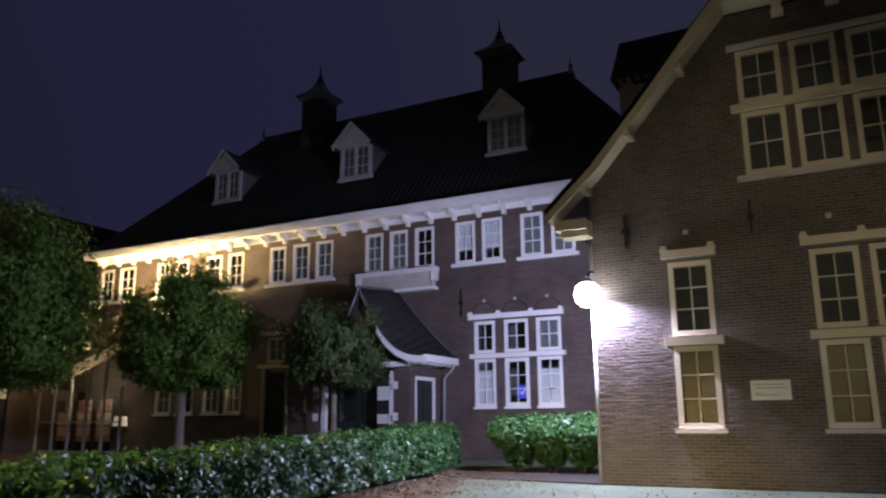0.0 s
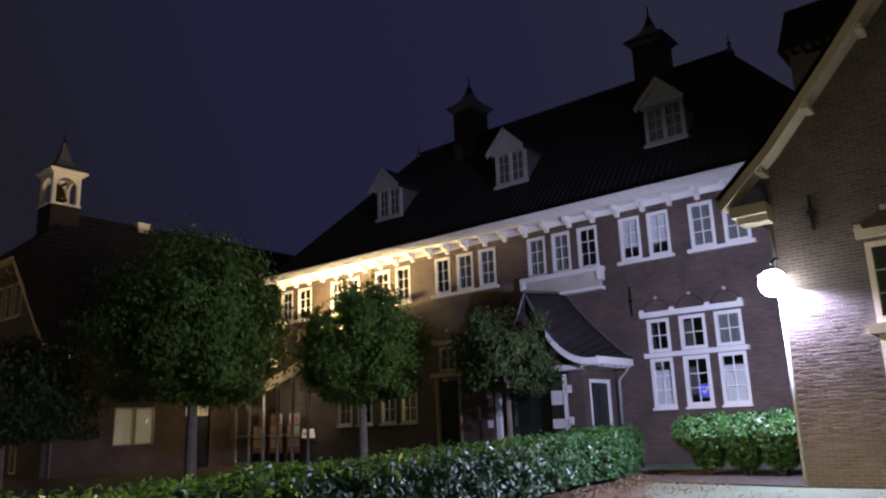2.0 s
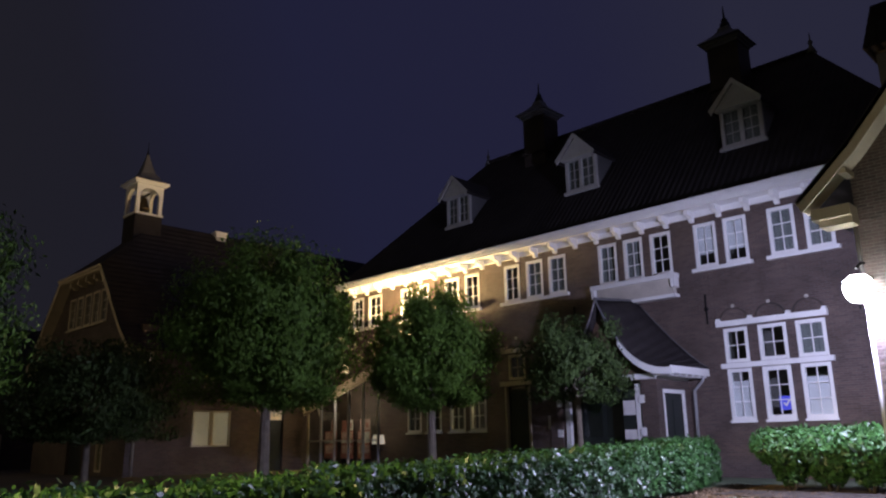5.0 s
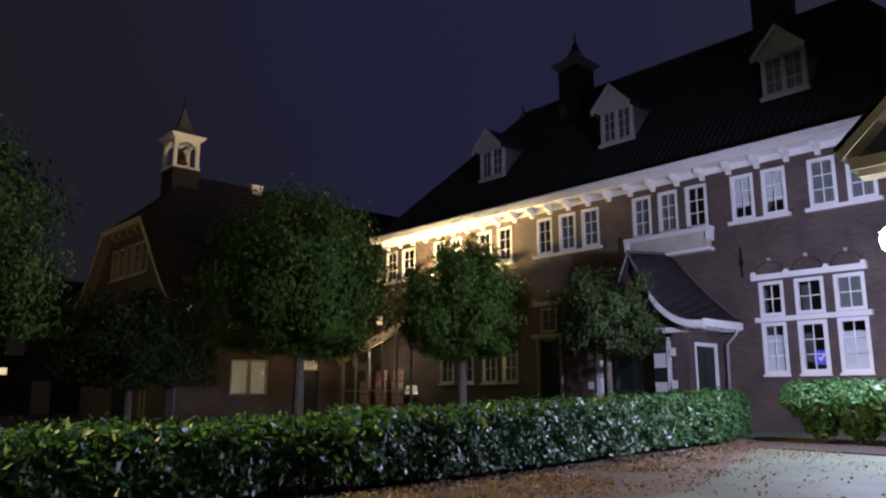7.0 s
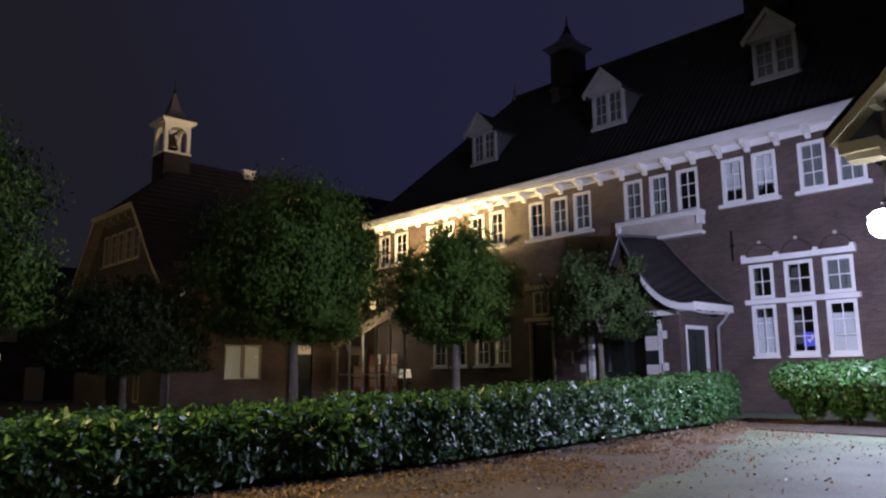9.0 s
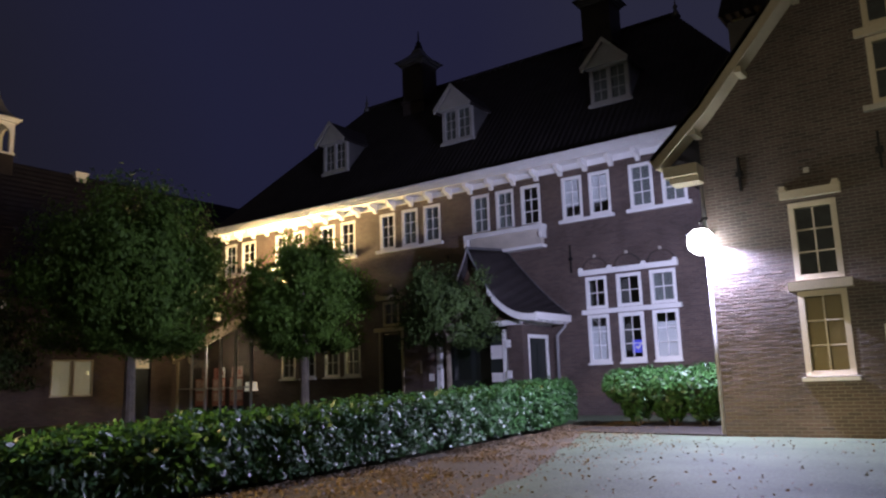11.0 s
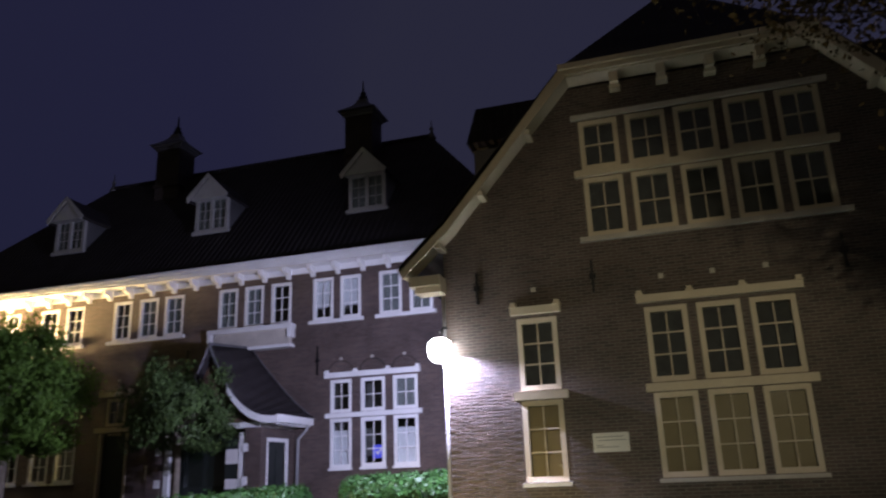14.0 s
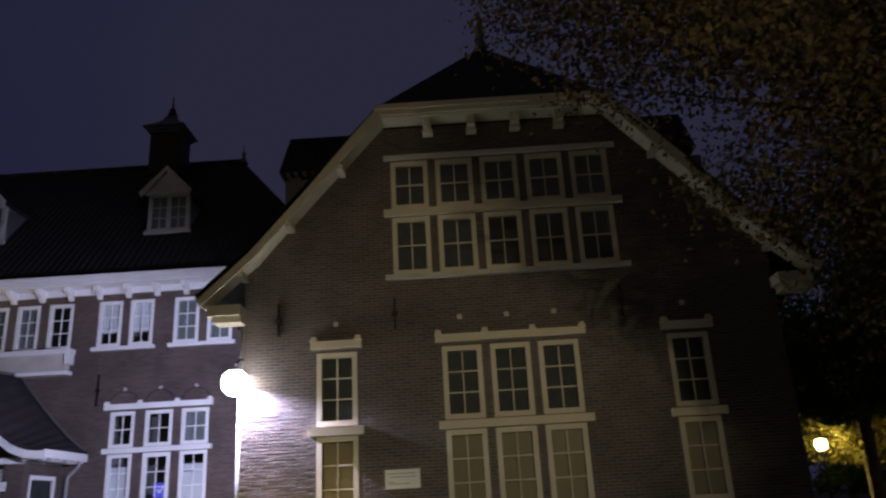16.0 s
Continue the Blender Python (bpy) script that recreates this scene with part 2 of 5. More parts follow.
# ---- mesh helpers ----
def link(name, bm, mat, parent=None, label="", smooth=False):
    me = bpy.data.meshes.new(name)
    bmesh.ops.recalc_face_normals(bm, faces=bm.faces)
    bm.to_mesh(me)
    bm.free()
    me.materials.append(mat)
    if smooth:
        for p in me.polygons:
            p.use_smooth = True
    ob = new(name, me)
    if parent:
        ob.parent = parent
    if label:
        ob["label"] = label
    return ob


part = link


def empty(name, place=(0, 0, 0)):
    ob = new(name)
    ob.location = place
    return ob


def box(bm, x0, x1, y0, y1, z0, z1, m=None):
    vs = [bm.verts.new((x, y, z)) for x in (x0, x1) for y in (y0, y1) for z in (z0, z1)]
    if m is not None:
        for v in vs:
            v.co = m @ v.co
    for f in ((0, 1, 3, 2), (4, 6, 7, 5), (0, 4, 5, 1), (2, 3, 7, 6), (0, 2, 6, 4), (1, 5, 7, 3)):
        bm.faces.new([vs[i] for i in f])
    return vs


def boxes(*rows):
    bm = bmesh.new()
    for r in rows:
        box(bm, *r)
    return bm


def prism(bm, pts, y0, y1):
    """A polygon in the x-z plane, drawn out from y0 to y1."""
    a = [bm.verts.new((x, y0, z)) for x, z in pts]
    b = [bm.verts.new((x, y1, z)) for x, z in pts]
    bm.faces.new(a)
    bm.faces.new(b[::-1])
    for i in range(len(a)):
        j = (i + 1) % len(a)
        bm.faces.new((a[i], b[i], b[j], a[j]))


def tube(bm, pts, r0, r1=None, seg=8):
    """A round bar along points, tapering from r0 to r1."""
    r1 = r0 if r1 is None else r1
    rings = []
    n = len(pts)
    for i, p in enumerate(pts):
        p = Vector(p)
        d = (Vector(pts[min(i + 1, n - 1)]) - Vector(pts[max(i - 1, 0)])).normalized()
        a = d.orthogonal().normalized()
        b = d.cross(a)
        r = r0 + (r1 - r0) * i / max(1, n - 1)
        rings.append([bm.verts.new(p + r * (math.cos(k * math.tau / seg) * a + math.sin(k * math.tau / seg) * b)) for k in range(seg)])
    for u, v in zip(rings, rings[1:]):
        best = min(range(seg), key=lambda s: sum((u[k].co - v[(k + s) % seg].co).length for k in range(seg)))
        for k in range(seg):
            bm.faces.new((u[k], u[(k + 1) % seg], v[(k + 1 + best) % seg], v[(k + best) % seg]))
    bm.faces.new(rings[0][::-1])
    bm.faces.new(rings[-1])


def lathe(bm, prof, cx, cy, seg=12, turn=0.0):
    rings = []
    for r, z in prof:
        rings.append([bm.verts.new((cx + r * math.cos(turn + k * math.tau / seg), cy + r * math.sin(turn + k * math.tau / seg), z)) for k in range(seg)])
    for u, v in zip(rings, rings[1:]):
        for k in range(seg):
            bm.faces.new((u[k], u[(k + 1) % seg], v[(k + 1) % seg], v[k]))
    bm.faces.new(rings[0][::-1])
    bm.faces.new(rings[-1])


def cells(bm, x0, x1, z0, z1, y0, y1, holes):
    """A wall slab with rectangular openings through it."""
    xs = sorted({x0, x1, *(min(max(v, x0), x1) for h in holes for v in h[:2])})
    zs = sorted({z0, z1, *(min(max(v, z0), z1) for h in holes for v in h[2:])})
    corner = {}

    def at(i, k, y):
        key = (i, k, y)
        if key not in corner:
            corner[key] = bm.verts.new((xs[i], y, zs[k]))
        return corner[key]

    def solid(i, k):
        if not (0 <= i < len(xs) - 1 and 0 <= k < len(zs) - 1):
            return False
        mx, mz = (xs[i] + xs[i + 1]) / 2, (zs[k] + zs[k + 1]) / 2
        return not any(h[0] < mx < h[1] and h[2] < mz < h[3] for h in holes)

    for i in range(len(xs) - 1):
        for k in range(len(zs) - 1):
            if not solid(i, k):
                continue
            for y in (y0, y1):
                bm.faces.new((at(i, k, y), at(i + 1, k, y), at(i + 1, k + 1, y), at(i, k + 1, y)))
            for di, dk, p, q in ((-1, 0, (i, k), (i, k + 1)), (1, 0, (i + 1, k), (i + 1, k + 1)), (0, -1, (i, k), (i + 1, k)), (0, 1, (i, k + 1), (i + 1, k + 1))):
                if not solid(i + di, k + dk):
                    bm.faces.new((at(*p, y0), at(*q, y0), at(*q, y1), at(*p, y1)))


def leaf_mesh(name, mat, pts, nrm, size, parent=None, label="", slim=0.45, droop=0.25):
    """Many small folded leaves, each at a point and facing roughly along its normal."""
    n = len(pts)
    rng = np.random.default_rng(len(name) * 7 + n)
    nrm = nrm + rng.normal(0, 0.55, (n, 3))
    nrm /= np.linalg.norm(nrm, axis=1)[:, None] + 1e-9
    t = rng.normal(0, 1, (n, 3))
    t[:, 2] -= droop
    t -= (t * nrm).sum(1)[:, None] * nrm
    t /= np.linalg.norm(t, axis=1)[:, None] + 1e-9
    s = np.cross(nrm, t)
    ln = size * rng.uniform(0.6, 1.35, n)[:, None]
    wd = ln * slim * rng.uniform(0.8, 1.2, n)[:, None]
    v = np.empty((n, 4, 3))
    v[:, 0] = pts - t * ln * 0.5
    v[:, 1] = pts + s * wd * 0.5 - nrm * wd * 0.15
    v[:, 2] = pts + t * ln * 0.5 - nrm * ln * 0.12
    v[:, 3] = pts - s * wd * 0.5 - nrm * wd * 0.15
    base = np.arange(n)[:, None] * 4
    f = np.concatenate([base + np.array([[0, 1, 2]]), base + np.array([[0, 2, 3]])], 0)
    me = bpy.data.meshes.new(name)
    me.vertices.add(n * 4)
    me.vertices.foreach_set("co", v.reshape(-1))
    me.loops.add(n * 6)
    me.loops.foreach_set("vertex_index", f.reshape(-1).astype(np.int32))
    me.polygons.add(n * 2)
    me.polygons.foreach_set("loop_start", np.arange(0, n * 6, 3, dtype=np.int32))
    me.polygons.foreach_set("loop_total", np.full(n * 2, 3, dtype=np.int32))
    me.update(calc_edges=True)
    me.materials.append(mat)
    ob = new(name, me)
    if parent:
        ob.parent = parent
    if label:
        ob["label"] = label
    return ob


# ---- ground ----
def paving_material():
    m = material("grey_paving", (0.096, 0.126, 0.072), 0.8, 0, 0.6, 0.7, 22, 0.5)
    return m


PAVING = paving_material()
SOIL = material("dark_soil", (0.035, 0.028, 0.022), 0.95, 0, 0.5, 3, 30, 0.8)
EARTH = material("dim_ground", (0.100, 0.076, 0.046), 0.9, 0, 0.5, 0.9, 14, 0.6)


def ground_sheet():
    bm = bmesh.new()
    vs = [bm.verts.new((x, y, -0.012)) for x, y in ((-600, -600), (600, -600), (600, 600), (-600, 600))]
    bm.faces.new(vs)
    return tagged(link("ground", bm, EARTH), "dark earth and asphalt yard sheet at night", "ground", kind="structure")


ground_sheet()


def slab(name, pts, z0, z1, mat, label, category):
    bm = bmesh.new()
    a = [bm.verts.new((x, y, z1)) for x, y in pts]
    b = [bm.verts.new((x, y, z0)) for x, y in pts]
    bm.faces.new(a)
    bm.faces.new(b[::-1])
    for i in range(len(a)):
        j = (i + 1) % len(a)
        bm.faces.new((a[i], a[j], b[j], b[i]))
    return tagged(link(name, bm, mat), label, category, kind="structure")


def worn_edge(a, b, n=40):
    """Points from a to b, wandering like a trodden edge."""
    for k in range(n):
        f = k / n
        x, y = a[0] + (b[0] - a[0]) * f, a[1] + (b[1] - a[1]) * f
        yield (x + 0.30 * noise.noise(Vector((y * 0.7, 2.0, 0))) + 0.10 * noise.noise(Vector((y * 4.0, 5.0, 0))), y)


slab("pavement", ((-3.4, 0.6), (0.0, -0.02), (14.0, -0.02), (14.0, -40.0), (1.2, -40.0), *worn_edge((0.9, -13.0), (-0.6, -7.0)), *worn_edge((-0.6, -7.0), (-2.2, -2.4)), (-2.3, -2.2)), -0.05, 0.004, PAVING, "pale grey paving with scattered leaves before the gable", "pavement")
slab("pavement_path", ((-12.0, 4.6), (-12.0, 7.98), (-0.02, 7.98), (-0.02, 4.4), (-3.6, 3.8), (-4.4, 2.2), (-6.0, 2.2)), -0.05, 0.01, PAVING, "grey path along the main facade", "pavement")
slab("planting_bed", ((-3.9, 0.75), (-4.0, 3.7), (-0.02, 4.2), (-0.02, 0.1)), -0.05, 0.03, SOIL, "dark soil bed under the clipped bush", "flower bed")


# ---- windows and doors ----
window_count = [0]


def window(x0, x1, z0, z1, y, cols, rows, mat=WHITE, fw=0.09, sill=None, blind=None, depth=0.12, label="", facing="y", meet=None):
    """A sash window: frame, glazing bars, panes and, where seen, a sill and a blind. Its front lies 5 mm before the wall."""
    window_count[0] += 1
    root = empty("window_%d" % window_count[0])
    w, h = x1 - x0, z1 - z0
    f = -0.005
    bm = boxes((0, w, f, depth, 0, fw), (0, w, f, depth, h - fw, h), (0, fw, f, depth, fw, h - fw), (w - fw, w, f, depth, fw, h - fw))
    part("window_frame", bm, mat, root)
    bw = 0.028
    iw, ih = w - 2 * fw, h - 2 * fw
    for i in range(1, cols):
        x = fw + iw * i / cols
        part("glazing_bar", boxes((x - bw / 2, x + bw / 2, 0.035, 0.075, fw, h - fw)), mat, root)
    for j in range(1, rows):
        z = fw + ih * j / rows
        t = bw * (1.7 if meet == j else 1.0)
        part("glazing_bar", boxes((fw, w - fw, 0.03, 0.08, z - t / 2, z + t / 2)), mat, root)
    for i in range(cols):
        for j in range(rows):
            part("pane", boxes((fw + iw * i / cols, fw + iw * (i + 1) / cols, 0.052, 0.058, fw + ih * j / rows, fw + ih * (j + 1) / rows)), GLASS, root).visible_shadow = False
    if sill:
        part("window_sill", boxes((-sill, w + sill, -0.11, 0.0, -0.075, -0.002)), mat, root)
    if blind:
        bmat, lo, hi = blind
        bm = bmesh.new()
        n = 14
        prev = None
        for k in range(n + 1):
            x = fw * 0.5 + (w - fw) * k / n
            dy = 0.15 + (0.02 * math.sin(k * 2.3) if bmat is CLOTH else 0.0)
            pair = (bm.verts.new((x, dy, fw + ih * lo)), bm.verts.new((x, dy, fw + ih * hi)))
            if prev:
                bm.faces.new((prev[0], pair[0], pair[1], prev[1]))
            prev = pair
        ob = part("blind", bm, bmat, root)
        sol = ob.modifiers.new("thickness", "SOLIDIFY")
        sol.thickness = 0.006
    if facing == "y":
        root.matrix_world = pose(x0, y, z0)
    elif facing == "x":
        root.matrix_world = pose(y, x0, z0, 0, 0, 90)
    tagged(root, label or "white-painted wooden sash window with small panes", "window", kind="structure")
    return root


# ---- right gable wing: front wall at y = 0, x from 0 to 11.28 ----
CX, HALF = 5.64, 5.64
PT = [(3.25 + i * 1.016, 3.25 + i * 1.016 + 0.84) for i in range(5)]
S_X, R_X = (1.57, 2.42), (8.90, 9.75)
T_X = [(4.21, 5.04), (5.22, 6.05), (6.22, 7.06)]
holes = []
for a, b in (S_X, R_X, *T_X):
    holes += [(a, b, 1.12, 2.72), (a, b, 2.93, 4.44)]
for a, b in PT:
    holes += [(a, b, 6.07, 7.40), (a, b, 7.60, 8.76)]


def gable_front(cx, y, holes, name):
    bm = bmesh.new()
    cells(bm, cx - HALF, cx + HALF, -0.3, 5.7, y, y + 0.35, [h for h in holes if h[3] < 5.7])
    cells(bm, cx - 2.62, cx + 2.62, 5.7, 9.62, y, y + 0.35, [h for h in holes if h[2] > 5.7])
    for s in (-1, 1):
        pts = [(-HALF, 5.7), (-2.62, 5.7), (-2.62, 9.62), (-4.14, 8.10), (-5.49, 6.56), (-HALF, 6.4)]
        prism(bm, [(cx - s * p[0], p[1]) for p in pts], y, y + 0.35)
    return tagged(link(name, bm, DIMBRICK), "brown brick gable wall, darkened to dim it, with tall sash windows", "wall", kind="structure")


gable_front(CX, 0.0, holes, "wall_gable_east")
link("wall_wing_east", boxes((0, 0.35, 0.351, 8.0, -0.3, 6.4)), BRICK)
link("wall_wing_outer", boxes((10.93, 11.28, 0.351, 20.0, -0.3, 6.4)), BRICK)
for nm in ("wall_wing_east", "wall_wing_outer"):
    tagged(bpy.data.objects[nm], "brown brick side wall of the gable wing", "wall", kind="structure")

for a, b in (S_X, R_X, *T_X):
    window(a, b, 1.12, 2.72, 0.0, 2, 3, CREAM, 0.105, 0.0, (GLOWBLIND, 0.0, 1.0), label="cream-painted lower sash window with a drawn, faintly glowing blind")
    window(a, b, 2.93, 4.44, 0.0, 2, 3, CREAM, 0.105, 0.0, (GREYBACK, 0, 1), label="cream-painted upper sash window backed with dark grey")
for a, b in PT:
    window(a, b, 6.07, 7.40, 0.0, 2, 2, CREAM, 0.105, 0.0, (GREYBACK, 0, 1), label="cream-painted attic window backed with dark grey")
    window(a, b, 7.60, 8.76, 0.0, 2, 2, CREAM, 0.105, 0.0, (GREYBACK, 0, 1), label="cream-painted attic window backed with dark grey")


def lintel(x0, x1, z, y, studs, mat, h=0.16, name="window_lintel"):
    """A painted lintel beam on brackets, with small upstands along it."""
    root = empty(name)
    part("beam", boxes((x0, x1, y - 0.13, y - 0.002, z, z + h)), mat, root)
    for x in studs:
        part("upstand", boxes((x - 0.055, x + 0.055, y - 0.15, y - 0.003, z + h, z + h + 0.09), (x - 0.08, x + 0.08, y - 0.16, y - 0.003, z + h - 0.015, z + h + 0.025)), mat, root)
    tagged(root, "painted timber lintel with small upstands over windows", "lintel", kind="structure")
    return root


lintel(1.46, 2.53, 4.52, 0, (1.53, 2.46), CREAM)
lintel(8.80, 9.86, 4.52, 0, (8.87, 9.79), CREAM)
lintel(4.08, 7.22, 4.52, 0, (4.15, 5.13, 6.13, 7.15), CREAM)
for a, b in ((1.44, 2.55), (8.78, 9.88), (4.08, 7.22)):
    tagged(link("transom_ledge", boxes((a, b, -0.12, -0.002, 2.735, 2.90)), CREAM), "cream timber transom between window rows", "ledge", kind="structure")
tagged(link("transom_ledge", boxes((3.08, 8.36, -0.12, -0.002, 7.42, 7.57)), CREAM), "cream timber transom across the attic windows", "ledge", kind="structure")
tagged(link("transom_ledge", boxes((3.10, 8.34, -0.09, -0.002, 8.79, 8.90)), STONE), "dull stone band over the attic windows", "ledge", kind="structure")
tagged(link("sill_ledge", boxes((3.08, 8.36, -0.11, -0.002, 5.95, 6.055)), STONE), "stone sill under the attic windows", "sill", kind="structure")
for a, b in (S_X, R_X):
    tagged(link("sill_ledge", boxes((a - 0.06, b + 0.06, -0.12, -0.002, 1.03, 1.105)), WHITE), "white stone sill under a tall window", "sill", kind="structure")
tagged(link("sill_ledge", boxes((4.15, 7.12, -0.10, -0.002, 1.03, 1.105)), STONE), "stone sill under three tall windows", "sill", kind="structure")


def corbel_stones(y, places):
    for x, z in places:
        bm = boxes((x - 0.05, x + 0.05, y - 0.03, y - 0.002, z - 0.05, z + 0.05))
        bmesh.ops.bevel(bm, geom=list(bm.edges), offset=0.012, segments=1)
        tagged(link("keystone", bm, STONE), "small pale stone block set in brick", "stone", "keystones", kind="structure")


corbel_stones(0, ((1.98, 5.05), (4.62, 5.06), (5.62, 5.06), (6.62, 5.06), (9.32, 5.08)))


def anchor(x, z, y, h=0.7):
    bm = boxes((x - 0.025, x + 0.025, y - 0.05, y - 0.004, z - h / 2, z + h / 2), (x - 0.07, x + 0.07, y - 0.06, y - 0.004, z - 0.06, z + 0.06))
    tagged(link("wall_anchor", bm, IRON), "black iron wall anchor on brickwork", "wall anchor", "wall anchors", kind="structure")


for x in (0.75, 3.25, 8.05):
    anchor(x, 5.2, 0)


def gable_roof(cx, y0, y1, ridge_y, name, ridge_z=13.3):
    """Tiled wing roof with a half hip over the front."""
    bm = bmesh.new()
    P = [(-6.54, 5.72), (-5.49, 6.68), (-4.14, 8.22), (-2.62, 9.9)]
    for s in (-1, 1):
        lo = [bm.verts.new((cx - s * x, y0, z)) for x, z in P]
        hi = [bm.verts.new((cx - s * x, y1, z)) for x, z in P]
        for i in range(3):
            bm.faces.new((lo[i], lo[i + 1], hi[i + 1], hi[i]))
        a, b = bm.verts.new((cx, ridge_y, ridge_z)), bm.verts.new((cx, y1, ridge_z))
        bm.faces.new((lo[3], a, b, hi[3]))
    k = [bm.verts.new((cx - 2.62, y0, 9.9)), bm.verts.new((cx + 2.62, y0, 9.9)), bm.verts.new((cx, ridge_y, ridge_z))]
    bm.faces.new(k)
    bmesh.ops.remove_doubles(bm, verts=bm.verts, dist=0.001)
    ob = link(name, bm, TILE)
    m = ob.modifiers.new("thickness", "SOLIDIFY")
    m.thickness, m.offset = 0.10, -1
    return tagged(ob, "dark tiled half-hipped wing roof with flared eaves", "roof", kind="structure")


def bargeboards(cx, y0, mat, name):
    root = empty(name)
    P = [(-6.54, 5.68), (-5.49, 6.64), (-4.14, 8.18), (-2.62, 9.86)]
    dn = [(-6.43, 5.46), (-5.35, 6.45), (-4.00, 7.98), (-2.50, 9.65)]
    for s in (-1, 1):
        bm = bmesh.new()
        for i in range(3):
            prism(bm, [(cx - s * p[0], p[1]) for p in (P[i], P[i + 1], dn[i + 1], dn[i])], y0 - 0.06, y0)
        part("bargeboard", bm, mat, root)
        bm = bmesh.new()
        up = [(-6.47, 5.56), (-5.40, 6.53), (-4.05, 8.06), (-2.54, 9.73)]
        lw = [(-6.44, 5.50), (-5.36, 6.47), (-4.01, 8.00), (-2.51, 9.67)]
        for i in range(3):
            prism(bm, [(cx - s * p[0], p[1]) for p in (up[i], up[i + 1], lw[i + 1], lw[i])], y0 + 0.002, y0 + 0.5)
        part("soffit", bm, mat, root)
        for i, f in ((0, 0.75), (1, 0.55), (2, 0.35)):
            x = lw[i][0] + (lw[i + 1][0] - lw[i][0]) * f
            z = lw[i][1] + (lw[i + 1][1] - lw[i][1]) * f
            part("rafter_end", boxes((cx - s * x - 0.07, cx - s * x + 0.07, y0 + 0.01, y0 + 0.5, z - 0.13, z - 0.02)), mat, root)
        xs = sorted((cx - s * -6.30, cx - s * -5.60))
        part("eave_box", boxes((xs[0], xs[1], y0 + 0.02, y0 + 0.55, 5.28, 5.50), (xs[0] + 0.1, xs[1], y0 + 0.1, y0 + 0.55, 5.14, 5.28)), mat, root)
    part("head_board", boxes((cx - 2.60, cx + 2.60, y0 - 0.07, y0 + 0.0, 9.69, 9.88), (cx - 2.66, cx + 2.66, y0 - 0.14, y0 - 0.07, 9.80, 9.92)), mat, root)
    part("head_soffit", boxes((cx - 2.55, cx + 2.55, y0 + 0.002, y0 + 0.5, 9.66, 9.72)), mat, root)
    for x in (-1.5, -0.5, 0.5, 1.5):
        part("console", boxes((cx + x - 0.09, cx + x + 0.09, y0 + 0.10, y0 + 0.498, 9.42, 9.658), (cx + x - 0.12, cx + x + 0.12, y0 + 0.26, y0 + 0.498, 9.34, 9.42)), mat, root)
    tagged(root, "cream bargeboards with soffit and consoles round the gable", "bargeboard", kind="structure")
    return root


gable_roof(CX, -0.56, 20.0, 2.5, "roof_wing_east")
bargeboards(CX, -0.5, CREAM, "bargeboards")
bm = bmesh.new()
lathe(bm, ((0.16, 13.2), (0.16, 13.45), (0.07, 13.55), (0.16, 13.75), (0.17, 13.9), (0.05, 14.1), (0.09, 14.2), (0.02, 14.5)), CX, 2.5)
tagged(link("roof_finial", bm, LEAD, smooth=True), "dark lead finial on the wing ridge", "finial")


def side_dormer(s):
    """s = 1: on the courtyard slope, -1: mirrored on the outer slope."""
    root = empty("side_dormer")
    X = lambda x: CX + s * (x - CX)
    bx = lambda x0, x1, *r: (min(X(x0), X(x1)), max(X(x0), X(x1)), *r)
    part("cheek", boxes(bx(0.15, 3.6, 4.7, 7.6, 9.0, 10.72)), TILE, root)
    bm = bmesh.new()
    base = [bm.verts.new((X(x), y, 10.72)) for x, y in ((-0.42, 4.3), (4.4, 4.3), (4.4, 8.0), (-0.42, 8.0))]
    top = [bm.verts.new((X(x), y, 11.95)) for x, y in ((-0.16, 4.6), (4.4, 4.6), (4.4, 7.7), (-0.16, 7.7))]
    bm.faces.new(base[::-1])
    bm.faces.new(top)
    for i in range(4):
        bm.faces.new((base[i], base[(i + 1) % 4], top[(i + 1) % 4], top[i]))
    part("roof", bm, TILE, root)
    bm = bmesh.new()
    prism(bm, [(X(-0.2), 10.71), (X(0.148), 10.71), (X(0.148), 10.3)], 4.72, 4.84)
    part("bracket", bm, CREAM, root)
    tagged(root, "dark tiled dormer on the wing's side slope", "dormer", kind="structure")


side_dormer(1)
side_dormer(-1)


# ---- plaque ----
def plaque():
    root = empty("wall_plaque", (2.95, 0, 1.64))
    part("plate", boxes((0, 0.70, -0.03, -0.003, 0, 0.37)), SIGN, root)
    for x0, x1, z in ((0.06, 0.60, 0.28), (0.10, 0.64, 0.215), (0.06, 0.20, 0.12), (0.06, 0.5, 0.085)):
        part("text_bar", boxes((x0, x1, -0.033, -0.030, z, z + 0.018)), INK, root)
    tagged(root, "white wall plaque with lines of small grey writing", "plaque")


plaque()

# ---- main block: front wall at y = 8, x from -25.4 to 0 ----
D = 8.0
UPPER = [(-25.62, -24.72, "c"), (-24.38, -23.35, "c"), (-22.0, -21.2, ""), (-20.9, -20.1, ""), (-19.08, -18.2, ""), (-17.86, -17.0, ""),
         (-15.62, -14.80, ""), (-14.46, -13.62, "b"), (-13.34, -12.50, "b"),
         (-11.02, -10.22, "b"), (-9.94, -9.16, "b"), (-8.86, -8.05, ""),
         (-7.20, -6.42, "h"), (-6.16, -5.38, "h"), (-4.70, -3.88, "b"), (-3.60, -2.78, "b")]
GW = [(-21.55, -20.65), (-20.3, -19.4), (-18.88, -17.98), (-17.72, -16.80)]
G = [(-6.52, -5.74), (-5.41, -4.54), (-4.26, -3.40)]
holes = [(a, b, 6.70, 8.22) for a, b, _ in UPPER]
